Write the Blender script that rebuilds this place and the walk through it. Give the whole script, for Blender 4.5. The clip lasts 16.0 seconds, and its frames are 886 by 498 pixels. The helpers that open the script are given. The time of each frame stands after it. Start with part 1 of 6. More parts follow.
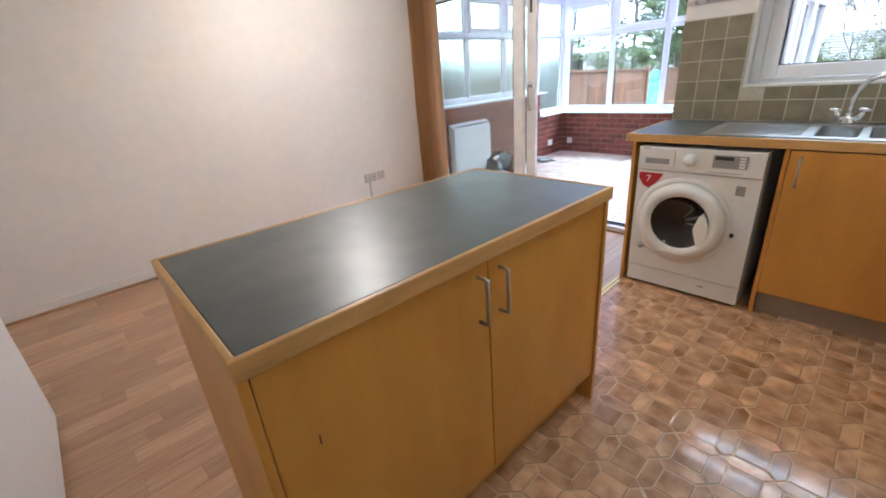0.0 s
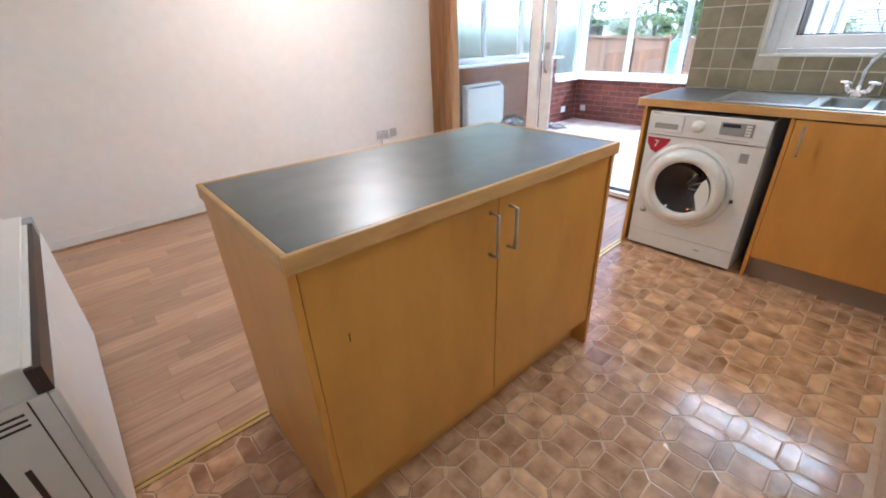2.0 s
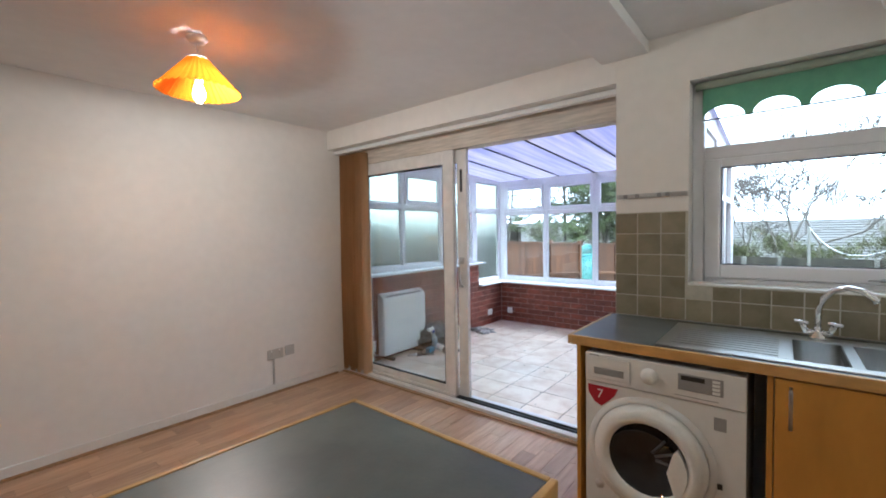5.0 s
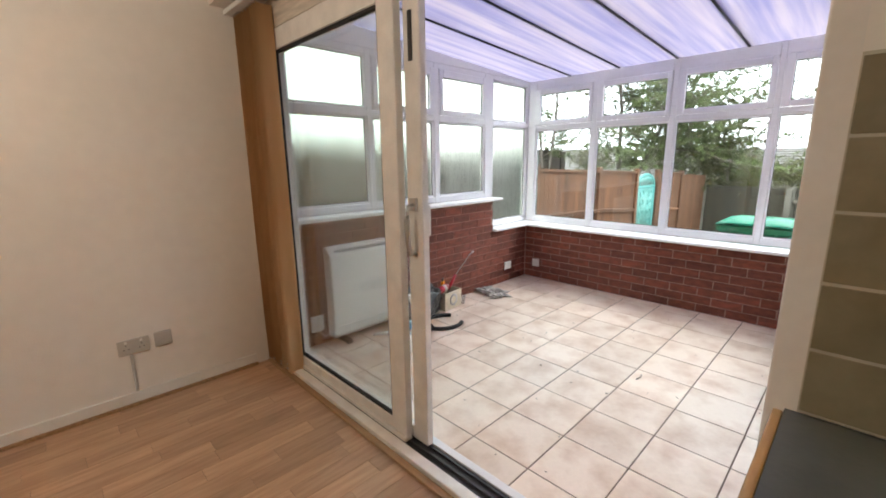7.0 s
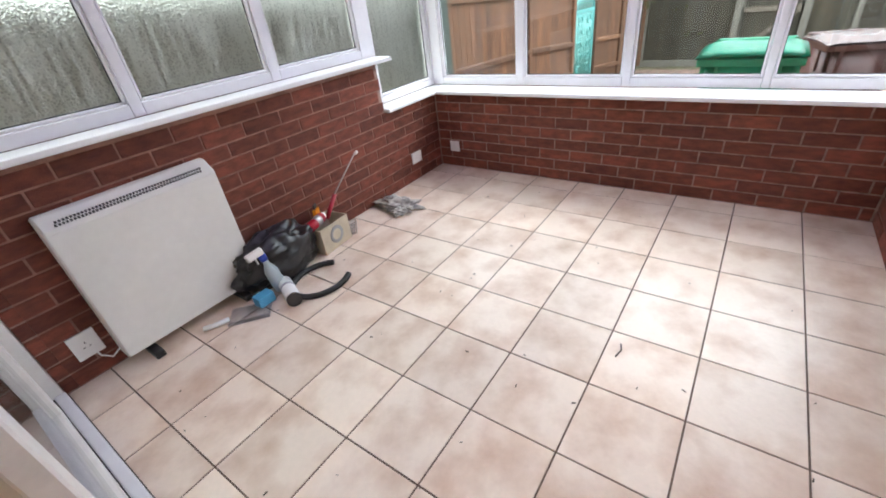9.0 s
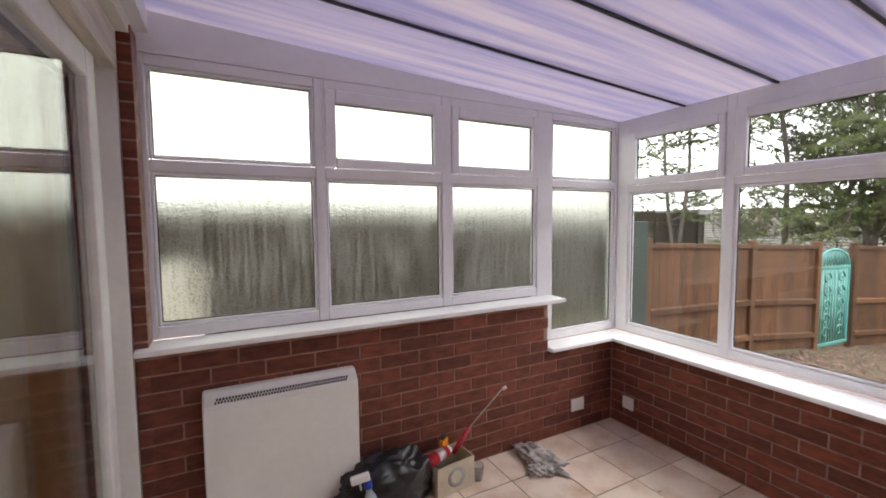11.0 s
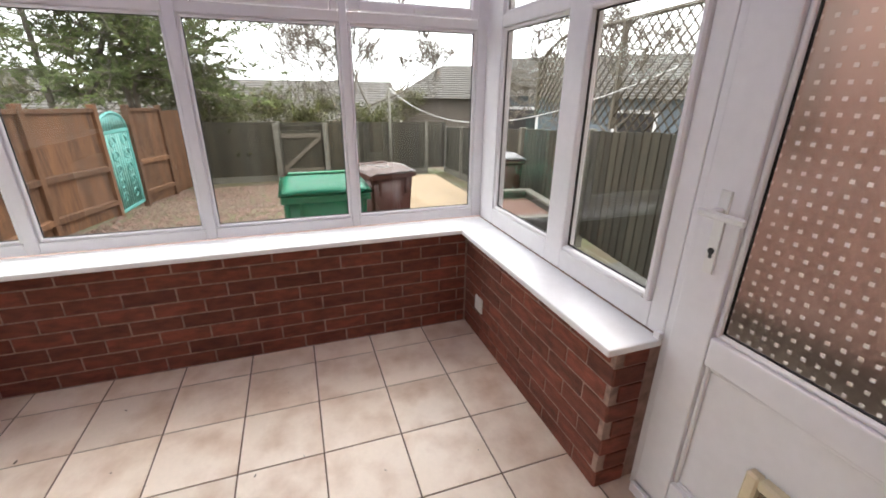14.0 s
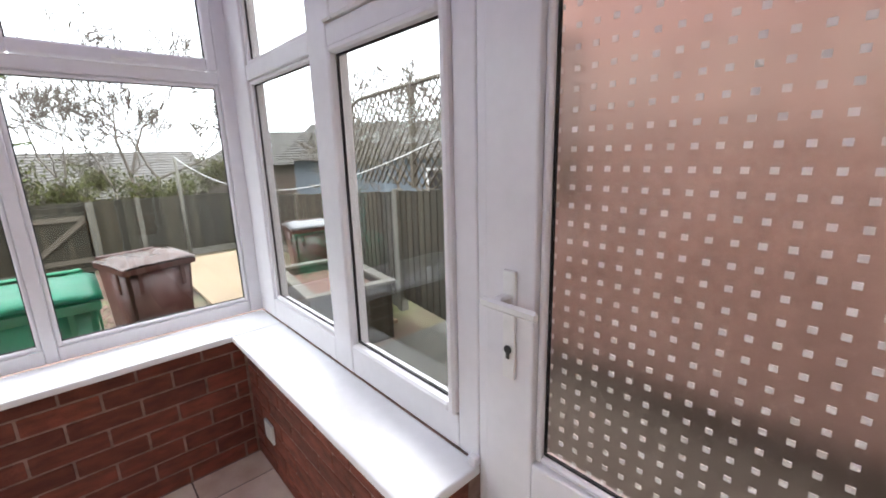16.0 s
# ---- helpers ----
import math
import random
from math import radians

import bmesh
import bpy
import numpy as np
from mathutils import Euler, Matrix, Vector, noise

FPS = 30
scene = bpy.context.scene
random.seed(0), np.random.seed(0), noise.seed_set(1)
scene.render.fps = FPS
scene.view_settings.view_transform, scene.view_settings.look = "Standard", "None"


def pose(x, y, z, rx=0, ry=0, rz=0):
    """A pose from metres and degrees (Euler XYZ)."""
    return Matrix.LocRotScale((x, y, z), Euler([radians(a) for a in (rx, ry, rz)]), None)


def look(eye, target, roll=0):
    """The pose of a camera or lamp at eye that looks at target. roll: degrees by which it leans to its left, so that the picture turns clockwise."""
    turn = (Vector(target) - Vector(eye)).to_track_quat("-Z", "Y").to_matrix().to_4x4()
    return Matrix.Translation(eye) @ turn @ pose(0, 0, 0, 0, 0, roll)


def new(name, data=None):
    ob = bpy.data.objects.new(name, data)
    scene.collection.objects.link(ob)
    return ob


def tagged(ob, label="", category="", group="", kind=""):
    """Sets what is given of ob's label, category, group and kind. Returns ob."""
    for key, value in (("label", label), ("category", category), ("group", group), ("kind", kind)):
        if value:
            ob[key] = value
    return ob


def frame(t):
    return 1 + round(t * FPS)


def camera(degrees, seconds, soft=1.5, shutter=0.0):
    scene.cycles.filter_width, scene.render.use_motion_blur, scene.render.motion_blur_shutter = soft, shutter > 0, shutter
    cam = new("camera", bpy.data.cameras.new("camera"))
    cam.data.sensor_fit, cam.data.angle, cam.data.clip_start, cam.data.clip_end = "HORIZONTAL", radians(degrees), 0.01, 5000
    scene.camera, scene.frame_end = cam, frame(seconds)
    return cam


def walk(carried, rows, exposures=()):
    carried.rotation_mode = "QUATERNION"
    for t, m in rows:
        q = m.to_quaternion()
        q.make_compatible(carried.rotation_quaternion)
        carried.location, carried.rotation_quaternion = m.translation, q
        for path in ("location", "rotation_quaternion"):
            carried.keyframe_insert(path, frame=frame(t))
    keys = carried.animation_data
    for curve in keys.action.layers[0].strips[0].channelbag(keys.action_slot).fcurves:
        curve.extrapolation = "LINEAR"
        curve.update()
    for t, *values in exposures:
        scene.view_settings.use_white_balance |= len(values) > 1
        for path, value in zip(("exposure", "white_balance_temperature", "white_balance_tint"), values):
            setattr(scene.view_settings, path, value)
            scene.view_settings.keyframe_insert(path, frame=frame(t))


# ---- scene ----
# camera and walk
cam = camera(93.8, 16.0, soft=1.8)
PATH = [
    (0, (0.501, 0.359, 1.297), (1.748, 1.719, 0.525), -4.7),
    (0.5, (0.438, 0.321, 1.268), (1.544, 1.699, 0.332), -3.1),
    (1, (0.403, 0.293, 1.212), (1.464, 1.515, 0.038), -2.3),
    (1.5, (0.397, 0.279, 1.221), (1.517, 1.496, 0.097), -2.2),
    (2, (0.377, 0.278, 1.266), (1.56, 1.608, 0.354), -2.2),
    (2.5, (0.373, 0.264, 1.316), (1.615, 1.689, 0.663), -1.5),
    (3, (0.354, 0.251, 1.368), (1.652, 1.736, 1.038), -0.6),
    (3.5, (0.327, 0.238, 1.408), (1.675, 1.715, 1.437), 0.1),
    (4, (0.44, 0.323, 1.402), (1.933, 1.649, 1.505), -0.1),
    (4.2, (0.549, 0.395, 1.397), (2.137, 1.61, 1.423), -0.4),
    (4.9, (1.02, 0.60, 1.392), (2.53, 1.82, 1.33), -0.8),
    (5.6, (1.62, 0.74, 1.388), (3.08, 2.08, 1.22), -1.2),
    (6.5, (2.309, 1.014, 1.371), (3.687, 2.433, 1.076), -0.9),
    (7, (2.678, 1.329, 1.340), (4.050, 2.723, 0.922), -0.7),
    (7.5, (3.037, 1.642, 1.290), (4.656, 2.540, 0.535), 1.2),
    (8, (3.414, 1.74, 1.258), (5.011, 2.36, 0.225), -1.2),
    (8.5, (3.726, 1.828, 1.186), (5.16, 2.451, -0.062), -4.5),
    (9, (3.912, 1.948, 1.27), (5.247, 3.008, 0.224), -7.4),
    (9.2, (3.937, 1.981, 1.277), (5.176, 3.269, 0.379), -7.0),
    (11.3, (4.289, 1.98, 1.529), (5.217, 3.748, 1.413), -0.6),
    (11.5, (4.318, 1.959, 1.559), (5.399, 3.635, 1.403), -0.8),
    (12, (4.343, 1.985, 1.554), (5.811, 3.326, 1.343), -0.8),
    (12.5, (4.36, 1.987, 1.517), (6.115, 2.91, 1.263), -0.7),
    (13, (4.441, 1.966, 1.5), (6.357, 2.424, 1.159), -0.7),
    (13.5, (4.561, 2.029, 1.409), (6.501, 1.969, 0.928), -0.3),
    (14, (4.587, 2.188, 1.362), (6.347, 1.567, 0.644), 0.7),
    (14.5, (4.501, 2.364, 1.348), (6.008, 1.364, 0.495), 0.2),
    (15, (4.498, 2.337, 1.34), (5.897, 1.152, 0.541), -0.7),
    (15.5, (4.657, 2.051, 1.347), (6.06, 0.766, 0.731), -1.6),
    (16, (4.845, 1.765, 1.356), (6.292, 0.463, 0.898), -1.6),
]
EXPOSE = [(0.0, 1.8, 5000, 6), (0.5, 1.75, 5000, 6), (1.0, 2.2, 4900, 6), (2.0, 2.15, 4800, 6), (2.8, 1.7, 4600, 6), (3.6, 1.35, 4550, 4), (4.2, 1.15, 4600, 4),
          (6.3, 1.0, 6200, 9), (7.0, 0.95, 6300, 9), (8.0, 0.95, 6000, 11), (9.2, 0.9, 6200, 12), (11.3, 0.15, 6950, 18), (13.0, 0.05, 7200, 18), (14.5, 0.5, 6600, 15), (16.0, 0.5, 6400, 15)]
walk(cam, [(t, look(eye, target, roll)) for t, eye, target, roll in PATH], EXPOSE)

# world and large lights
world = bpy.data.worlds.new("overcast_sky")
scene.world = world
world.use_nodes = True
wn, wl = world.node_tree.nodes, world.node_tree.links
sky = wn.new("ShaderNodeTexSky")
sky.sky_type, sky.sun_disc = "NISHITA", False
sky.sun_elevation, sky.sun_rotation = radians(40), radians(150)
sky_level = wn.new("ShaderNodeMixRGB")
sky_level.inputs[0].default_value = 0.95
cloud_dir, cloud_sep, cloud_map = wn.new("ShaderNodeTexCoord"), wn.new("ShaderNodeSeparateXYZ"), wn.new("ShaderNodeMapRange")
cloud_map.inputs["From Max"].default_value, cloud_map.inputs["To Min"].default_value, cloud_map.inputs["To Max"].default_value = 1.0, 29.0, 48.0
cloud_tint = wn.new("ShaderNodeMixRGB")
cloud_tint.blend_type, cloud_tint.inputs[0].default_value, cloud_tint.inputs[2].default_value = "MULTIPLY", 1.0, (0.97, 0.99, 1.02, 1)
wl.new(cloud_dir.outputs["Generated"], cloud_sep.inputs[0])
wl.new(cloud_sep.outputs["Z"], cloud_map.inputs["Value"])
wl.new(cloud_map.outputs[0], cloud_tint.inputs[1])
wl.new(cloud_tint.outputs[0], sky_level.inputs[2])
wl.new(sky.outputs[0], sky_level.inputs[1])
wl.new(sky_level.outputs[0], wn["Background"].inputs[0])
wn["Background"].inputs[1].default_value = 0.12

sun = new("sun", bpy.data.lights.new("sun", "SUN"))
sun.data.energy, sun.data.angle, sun.data.color = 0.6, radians(25), (1, 0.97, 0.92)
sun.matrix_world = look((20, -12, 20), (5, 2, 0))

# ---------------------------------------------------------------- materials


def mat(name, col, rough=0.5, metal=0.0, var=0.0, scale=8.0, bump=0.0, bscale=60.0, col2=None, stretch=(1, 1, 1), rnd=0.0, island=0.0,
        detail=4.0, coat=0.0, ramp=(0.35, 0.7), spec=0.5):
    m = bpy.data.materials.new(name)
    m.use_nodes = True
    n, l = m.node_tree.nodes, m.node_tree.links
    p = n["Principled BSDF"]
    p.inputs["Roughness"].default_value, p.inputs["Metallic"].default_value = rough, metal
    p.inputs["Specular IOR Level"].default_value = spec
    p.inputs["Coat Weight"].default_value = coat
    c = (*col, 1)
    p.inputs["Base Color"].default_value = c
    tc = n.new("ShaderNodeTexCoord")
    mp = n.new("ShaderNodeMapping")
    mp.inputs["Scale"].default_value = stretch
    l.new(tc.outputs["Object"], mp.inputs["Vector"])
    out = None
    offs = None
    if rnd or island:
        src = n.new("ShaderNodeObjectInfo") if rnd else n.new("ShaderNodeNewGeometry")
        offs = src.outputs["Random"] if rnd else src.outputs["Random Per Island"]
        cmb = n.new("ShaderNodeCombineXYZ")
        mul = n.new("ShaderNodeMath")
        mul.operation = "MULTIPLY"
        mul.inputs[1].default_value = 37.0
        l.new(offs, mul.inputs[0])
        for i in range(3):
            l.new(mul.outputs[0], cmb.inputs[i])
        l.new(cmb.outputs[0], mp.inputs["Location"])
    if var or col2:
        tx = n.new("ShaderNodeTexNoise")
        tx.inputs["Scale"].default_value, tx.inputs["Detail"].default_value = scale, detail
        l.new(mp.outputs[0], tx.inputs["Vector"])
        rp = n.new("ShaderNodeMapRange")
        rp.inputs["From Min"].default_value, rp.inputs["From Max"].default_value = ramp
        l.new(tx.outputs["Fac"], rp.inputs["Value"])
        mx = n.new("ShaderNodeMixRGB")
        c2 = col2 if col2 else tuple(v * (1 - var) for v in col)
        mx.inputs[1].default_value, mx.inputs[2].default_value = c, (*c2, 1)
        l.new(rp.outputs[0], mx.inputs[0])
        out = mx.outputs[0]
        fine = n.new("ShaderNodeTexNoise")
        fine.inputs["Scale"].default_value, fine.inputs["Detail"].default_value = scale * 9, 3.0
        l.new(mp.outputs[0], fine.inputs["Vector"])
        fr = n.new("ShaderNodeMapRange")
        fr.inputs["To Min"].default_value, fr.inputs["To Max"].default_value = 1 - 0.35 * max(var, 0.15), 1 + 0.35 * max(var, 0.15)
        l.new(fine.outputs["Fac"], fr.inputs["Value"])
        hs = n.new("ShaderNodeHueSaturation")
        l.new(fr.outputs[0], hs.inputs["Value"])
        l.new(out, hs.inputs["Color"])
        out = hs.outputs[0]
    if offs:
        hs = n.new("ShaderNodeHueSaturation")
        k = rnd or island
        mr = n.new("ShaderNodeMapRange")
        mr.inputs["To Min"].default_value, mr.inputs["To Max"].default_value = 1 - k, 1 + k
        l.new(offs, mr.inputs["Value"])
        l.new(mr.outputs[0], hs.inputs["Value"])
        if out:
            l.new(out, hs.inputs["Color"])
        else:
            hs.inputs["Color"].default_value = c
        out = hs.outputs[0]
    if out:
        l.new(out, p.inputs["Base Color"])
    if bump:
        bt = n.new("ShaderNodeTexNoise")
        bt.inputs["Scale"].default_value, bt.inputs["Detail"].default_value = bscale, 5.0
        l.new(mp.outputs[0], bt.inputs["Vector"])
        bp = n.new("ShaderNodeBump")
        bp.inputs["Strength"].default_value, bp.inputs["Distance"].default_value = bump, 0.004
        l.new(bt.outputs["Fac"], bp.inputs["Height"])
        l.new(bp.outputs[0], p.inputs["Normal"])
    return m


def clear_glass(name, tint=(0.87, 0.90, 0.89), gloss=0.06):
    m = bpy.data.materials.new(name)
    m.use_nodes = True
    n, l = m.node_tree.nodes, m.node_tree.links
    n.remove(n["Principled BSDF"])
    tr, gl, mx, lw = n.new("ShaderNodeBsdfTransparent"), n.new("ShaderNodeBsdfGlossy"), n.new("ShaderNodeMixShader"), n.new("ShaderNodeLayerWeight")
    pw, ma = n.new("ShaderNodeMath"), n.new("ShaderNodeMath")
    tr.inputs[0].default_value = (*tint, 1)
    gl.inputs["Roughness"].default_value = 0.01
    lw.inputs[0].default_value = 0.5
    pw.operation, ma.operation = "POWER", "MULTIPLY_ADD"
    pw.inputs[1].default_value, ma.inputs[1].default_value, ma.inputs[2].default_value = 4.5, 0.75, gloss * 0.5
    l.new(lw.outputs["Facing"], pw.inputs[0])
    l.new(pw.outputs[0], ma.inputs[0])
    l.new(ma.outputs[0], mx.inputs[0])
    l.new(tr.outputs[0], mx.inputs[1])
    l.new(gl.outputs[0], mx.inputs[2])
    l.new(mx.outputs[0], n["Material Output"].inputs[0])
    return m


def frosted_glass(name, tint, rough, bscale, bump, streak=1.0):
    m = bpy.data.materials.new(name)
    m.use_nodes = True
    n, l = m.node_tree.nodes, m.node_tree.links
    n.remove(n["Principled BSDF"])
    rf, gl, mx = n.new("ShaderNodeBsdfRefraction"), n.new("ShaderNodeBsdfGlossy"), n.new("ShaderNodeMixShader")
    rf.inputs["Color"].default_value, rf.inputs["Roughness"].default_value, rf.inputs["IOR"].default_value = (*tint, 1), rough, 1.12
    gl.inputs["Roughness"].default_value = 0.12
    mx.inputs[0].default_value = 0.05
    tc, mp, tx, bp = n.new("ShaderNodeTexCoord"), n.new("ShaderNodeMapping"), n.new("ShaderNodeTexNoise"), n.new("ShaderNodeBump")
    mp.inputs["Scale"].default_value = (1, 1, streak)
    tx.inputs["Scale"].default_value, tx.inputs["Detail"].default_value = bscale, 6.0
    bp.inputs["Strength"].default_value, bp.inputs["Distance"].default_value = bump, 0.01
    l.new(tc.outputs["Object"], mp.inputs[0])
    l.new(mp.outputs[0], tx.inputs["Vector"])
    l.new(tx.outputs["Fac"], bp.inputs["Height"])
    l.new(bp.outputs[0], rf.inputs["Normal"])
    l.new(bp.outputs[0], gl.inputs["Normal"])
    l.new(rf.outputs[0], mx.inputs[1])
    l.new(gl.outputs[0], mx.inputs[2])
    l.new(mx.outputs[0], n["Material Output"].inputs[0])
    return m


def rain_glass(name, tint):
    """Obscured pane, misted over: running streaks and fine drops scatter part of the light."""
    m = bpy.data.materials.new(name)
    m.use_nodes = True
    n, l = m.node_tree.nodes, m.node_tree.links
    n.remove(n["Principled BSDF"])
    rf, tl, gl = n.new("ShaderNodeBsdfRefraction"), n.new("ShaderNodeBsdfTranslucent"), n.new("ShaderNodeBsdfGlossy")
    m1, m2 = n.new("ShaderNodeMixShader"), n.new("ShaderNodeMixShader")
    rf.inputs["Color"].default_value, rf.inputs["Roughness"].default_value, rf.inputs["IOR"].default_value = (*tint, 1), 0.48, 1.14
    tl.inputs["Color"].default_value = (0.80, 0.82, 0.80, 1)
    gl.inputs["Roughness"].default_value = 0.15
    tc, mp, run, drop, patch = n.new("ShaderNodeTexCoord"), n.new("ShaderNodeMapping"), n.new("ShaderNodeTexNoise"), n.new("ShaderNodeTexVoronoi"), n.new("ShaderNodeTexNoise")
    mp.inputs["Scale"].default_value = (1, 1, 0.07)
    run.inputs["Scale"].default_value, run.inputs["Detail"].default_value = 55.0, 4.0
    drop.inputs["Scale"].default_value = 95.0
    patch.inputs["Scale"].default_value, patch.inputs["Detail"].default_value = 2.2, 3.0
    l.new(tc.outputs["Object"], mp.inputs[0])
    l.new(mp.outputs[0], run.inputs["Vector"])
    l.new(tc.outputs["Object"], drop.inputs["Vector"])
    l.new(tc.outputs["Object"], patch.inputs["Vector"])
    a, b, c = n.new("ShaderNodeMapRange"), n.new("ShaderNodeMath"), n.new("ShaderNodeMapRange")
    a.inputs["From Min"].default_value, a.inputs["From Max"].default_value, a.inputs["To Min"].default_value, a.inputs["To Max"].default_value = 0.40, 0.72, 0.01, 0.07
    c.inputs["From Min"].default_value, c.inputs["From Max"].default_value, c.inputs["To Min"].default_value, c.inputs["To Max"].default_value = 0.35, 0.68, 0.25, 1.0
    b.operation = "MULTIPLY"
    l.new(run.outputs["Fac"], a.inputs["Value"])
    l.new(patch.outputs["Fac"], c.inputs["Value"])
    l.new(a.outputs[0], b.inputs[0])
    l.new(c.outputs[0], b.inputs[1])
    add, bp = n.new("ShaderNodeMath"), n.new("ShaderNodeBump")
    add.operation = "ADD"
    l.new(run.outputs["Fac"], add.inputs[0])
    l.new(drop.outputs["Distance"], add.inputs[1])
    bp.inputs["Strength"].default_value, bp.inputs["Distance"].default_value = 0.27, 0.010
    l.new(add.outputs[0], bp.inputs["Height"])
    l.new(bp.outputs[0], rf.inputs["Normal"])
    l.new(bp.outputs[0], gl.inputs["Normal"])
    wet, tone = n.new("ShaderNodeMapRange"), n.new("ShaderNodeMixRGB")
    wet.inputs["From Min"].default_value, wet.inputs["From Max"].default_value = 0.45, 1.05
    tone.inputs[1].default_value, tone.inputs[2].default_value = (*(v * 0.62 for v in tint), 1), (*tint, 1)
    l.new(add.outputs[0], wet.inputs["Value"])
    l.new(wet.outputs[0], tone.inputs[0])
    l.new(tone.outputs[0], rf.inputs["Color"])
    l.new(b.outputs[0], m1.inputs[0])
    l.new(rf.outputs[0], m1.inputs[1])
    l.new(tl.outputs[0], m1.inputs[2])
    m2.inputs[0].default_value = 0.04
    l.new(m1.outputs[0], m2.inputs[1])
    l.new(gl.outputs[0], m2.inputs[2])
    l.new(m2.outputs[0], n["Material Output"].inputs[0])
    return m


def translucent(name, col, col2, scale, stretch, thin=0.55, gain=1.0):
    m = bpy.data.materials.new(name)
    m.use_nodes = True
    n, l = m.node_tree.nodes, m.node_tree.links
    n.remove(n["Principled BSDF"])
    tl, df, mx = n.new("ShaderNodeBsdfTranslucent"), n.new("ShaderNodeBsdfDiffuse"), n.new("ShaderNodeMixShader")
    tc, mp, tx, rp = n.new("ShaderNodeTexCoord"), n.new("ShaderNodeMapping"), n.new("ShaderNodeTexNoise"), n.new("ShaderNodeMixRGB")
    mr = n.new("ShaderNodeMapRange")
    mr.inputs["From Min"].default_value, mr.inputs["From Max"].default_value = 0.35, 0.65
    mp.inputs["Scale"].default_value = stretch
    tx.inputs["Scale"].default_value, tx.inputs["Detail"].default_value = scale, 4.0
    rp.inputs[1].default_value, rp.inputs[2].default_value = (*col, 1), (*col2, 1)
    l.new(tc.outputs["Object"], mp.inputs[0])
    l.new(mp.outputs[0], tx.inputs["Vector"])
    l.new(tx.outputs["Fac"], mr.inputs["Value"])
    l.new(mr.outputs[0], rp.inputs[0])
    dim = n.new("ShaderNodeMixRGB")
    dim.blend_type, dim.inputs[0].default_value, dim.inputs[2].default_value = "MULTIPLY", 1.0, (gain, gain, gain, 1)
    l.new(rp.outputs[0], dim.inputs[1])
    l.new(dim.outputs[0], tl.inputs[0])
    l.new(rp.outputs[0], df.inputs[0])
    mx.inputs[0].default_value = thin
    l.new(df.outputs[0], mx.inputs[1])
    l.new(tl.outputs[0], mx.inputs[2])
    l.new(mx.outputs[0], n["Material Output"].inputs[0])
    return m


def glow(name, col, power):
    m = bpy.data.materials.new(name)
    m.use_nodes = True
    p = m.node_tree.nodes["Principled BSDF"]
    p.inputs["Base Color"].default_value = (0.9, 0.9, 0.9, 1)
    p.inputs["Emission Color"].default_value, p.inputs["Emission Strength"].default_value = (*col, 1), power
    return m


M_WALL = mat("white_emulsion", (0.80, 0.76, 0.71), 0.8, var=0.05, scale=1.5, bump=0.25, bscale=160)
M_CEIL = mat("ceiling_paint", (0.80, 0.78, 0.76), 0.85, var=0.06, scale=1.2, bump=0.35, bscale=90)
M_GLOSS = mat("white_gloss_paint", (0.78, 0.76, 0.72), 0.35, var=0.08, scale=5, bump=0.1, bscale=90)
M_UPVC = mat("white_upvc", (0.80, 0.79, 0.81), 0.28, var=0.04, scale=3)
M_SILL = mat("white_sill_board", (0.86, 0.86, 0.87), 0.3, var=0.04, scale=4)
M_ALU = mat("cream_aluminium", (0.82, 0.80, 0.77), 0.4, var=0.12, scale=12)
M_RUBBER = mat("black_rubber", (0.02, 0.02, 0.022), 0.7, var=0.2, scale=20)
M_OAKTRIM = mat("oak_threshold", (0.42, 0.26, 0.13), 0.45, var=0.35, scale=6, stretch=(12, 1, 12))
M_HEADER = mat("limed_timber", (0.72, 0.65, 0.56), 0.55, var=0.3, scale=5, stretch=(12, 1, 14), bump=0.15)
M_BRICK = mat("red_rustic_brick", (0.215, 0.060, 0.036), 0.85, var=0.5, scale=14, bump=0.9, bscale=150, stretch=(1, 1, 2.5), rnd=0.28)
M_STAINMORTAR = mat("stained_brown_mortar", (0.40, 0.215, 0.16), 0.95, var=0.5, scale=9, bump=0.6, bscale=200)
M_MORTAR = mat("pink_mortar", (0.40, 0.265, 0.215), 0.95, var=0.5, scale=20, bump=0.6, bscale=200)
M_TILE = mat("cream_floor_tile", (0.81, 0.685, 0.57), 0.30, scale=6.0, col2=(0.59, 0.415, 0.30), bump=0.22, bscale=40, rnd=0.07, ramp=(0.42, 0.75), detail=12.0)
M_GROUT = mat("brown_grout", (0.17, 0.115, 0.085), 0.9, var=0.3, scale=15)
M_WTILE = mat("sage_wall_tile", (0.275, 0.24, 0.16), 0.22, scale=9, col2=(0.20, 0.17, 0.105), bump=0.12, bscale=25, rnd=0.12)
M_WGROUT = mat("pale_grout", (0.50, 0.46, 0.37), 0.9, var=0.15, scale=30)
M_PLANK = mat("laminate_plank", (0.52, 0.335, 0.205), 0.36, scale=4, col2=(0.40, 0.245, 0.145), stretch=(1.2, 12, 1), rnd=0.20, bump=0.06, bscale=25)
M_VINYL = mat("vinyl_brown", (0.74, 0.46, 0.255), 0.2, scale=10, col2=(0.33, 0.17, 0.075), island=0.2, bump=0.12, bscale=45, ramp=(0.32, 0.68), coat=0.25)
# Printed-look bevel: lit and shaded edge tones put into the vinyl's colour.
M_VLIT = mat("vinyl_lit_border", (0.74, 0.48, 0.27), 0.2, var=0.3, scale=14, coat=0.25)
M_VSHADED = mat("vinyl_shaded_border", (0.46, 0.265, 0.13), 0.2, var=0.3, scale=14, coat=0.25)
M_VGAP = mat("vinyl_groove", (0.60, 0.43, 0.28), 0.35, var=0.2, scale=20)
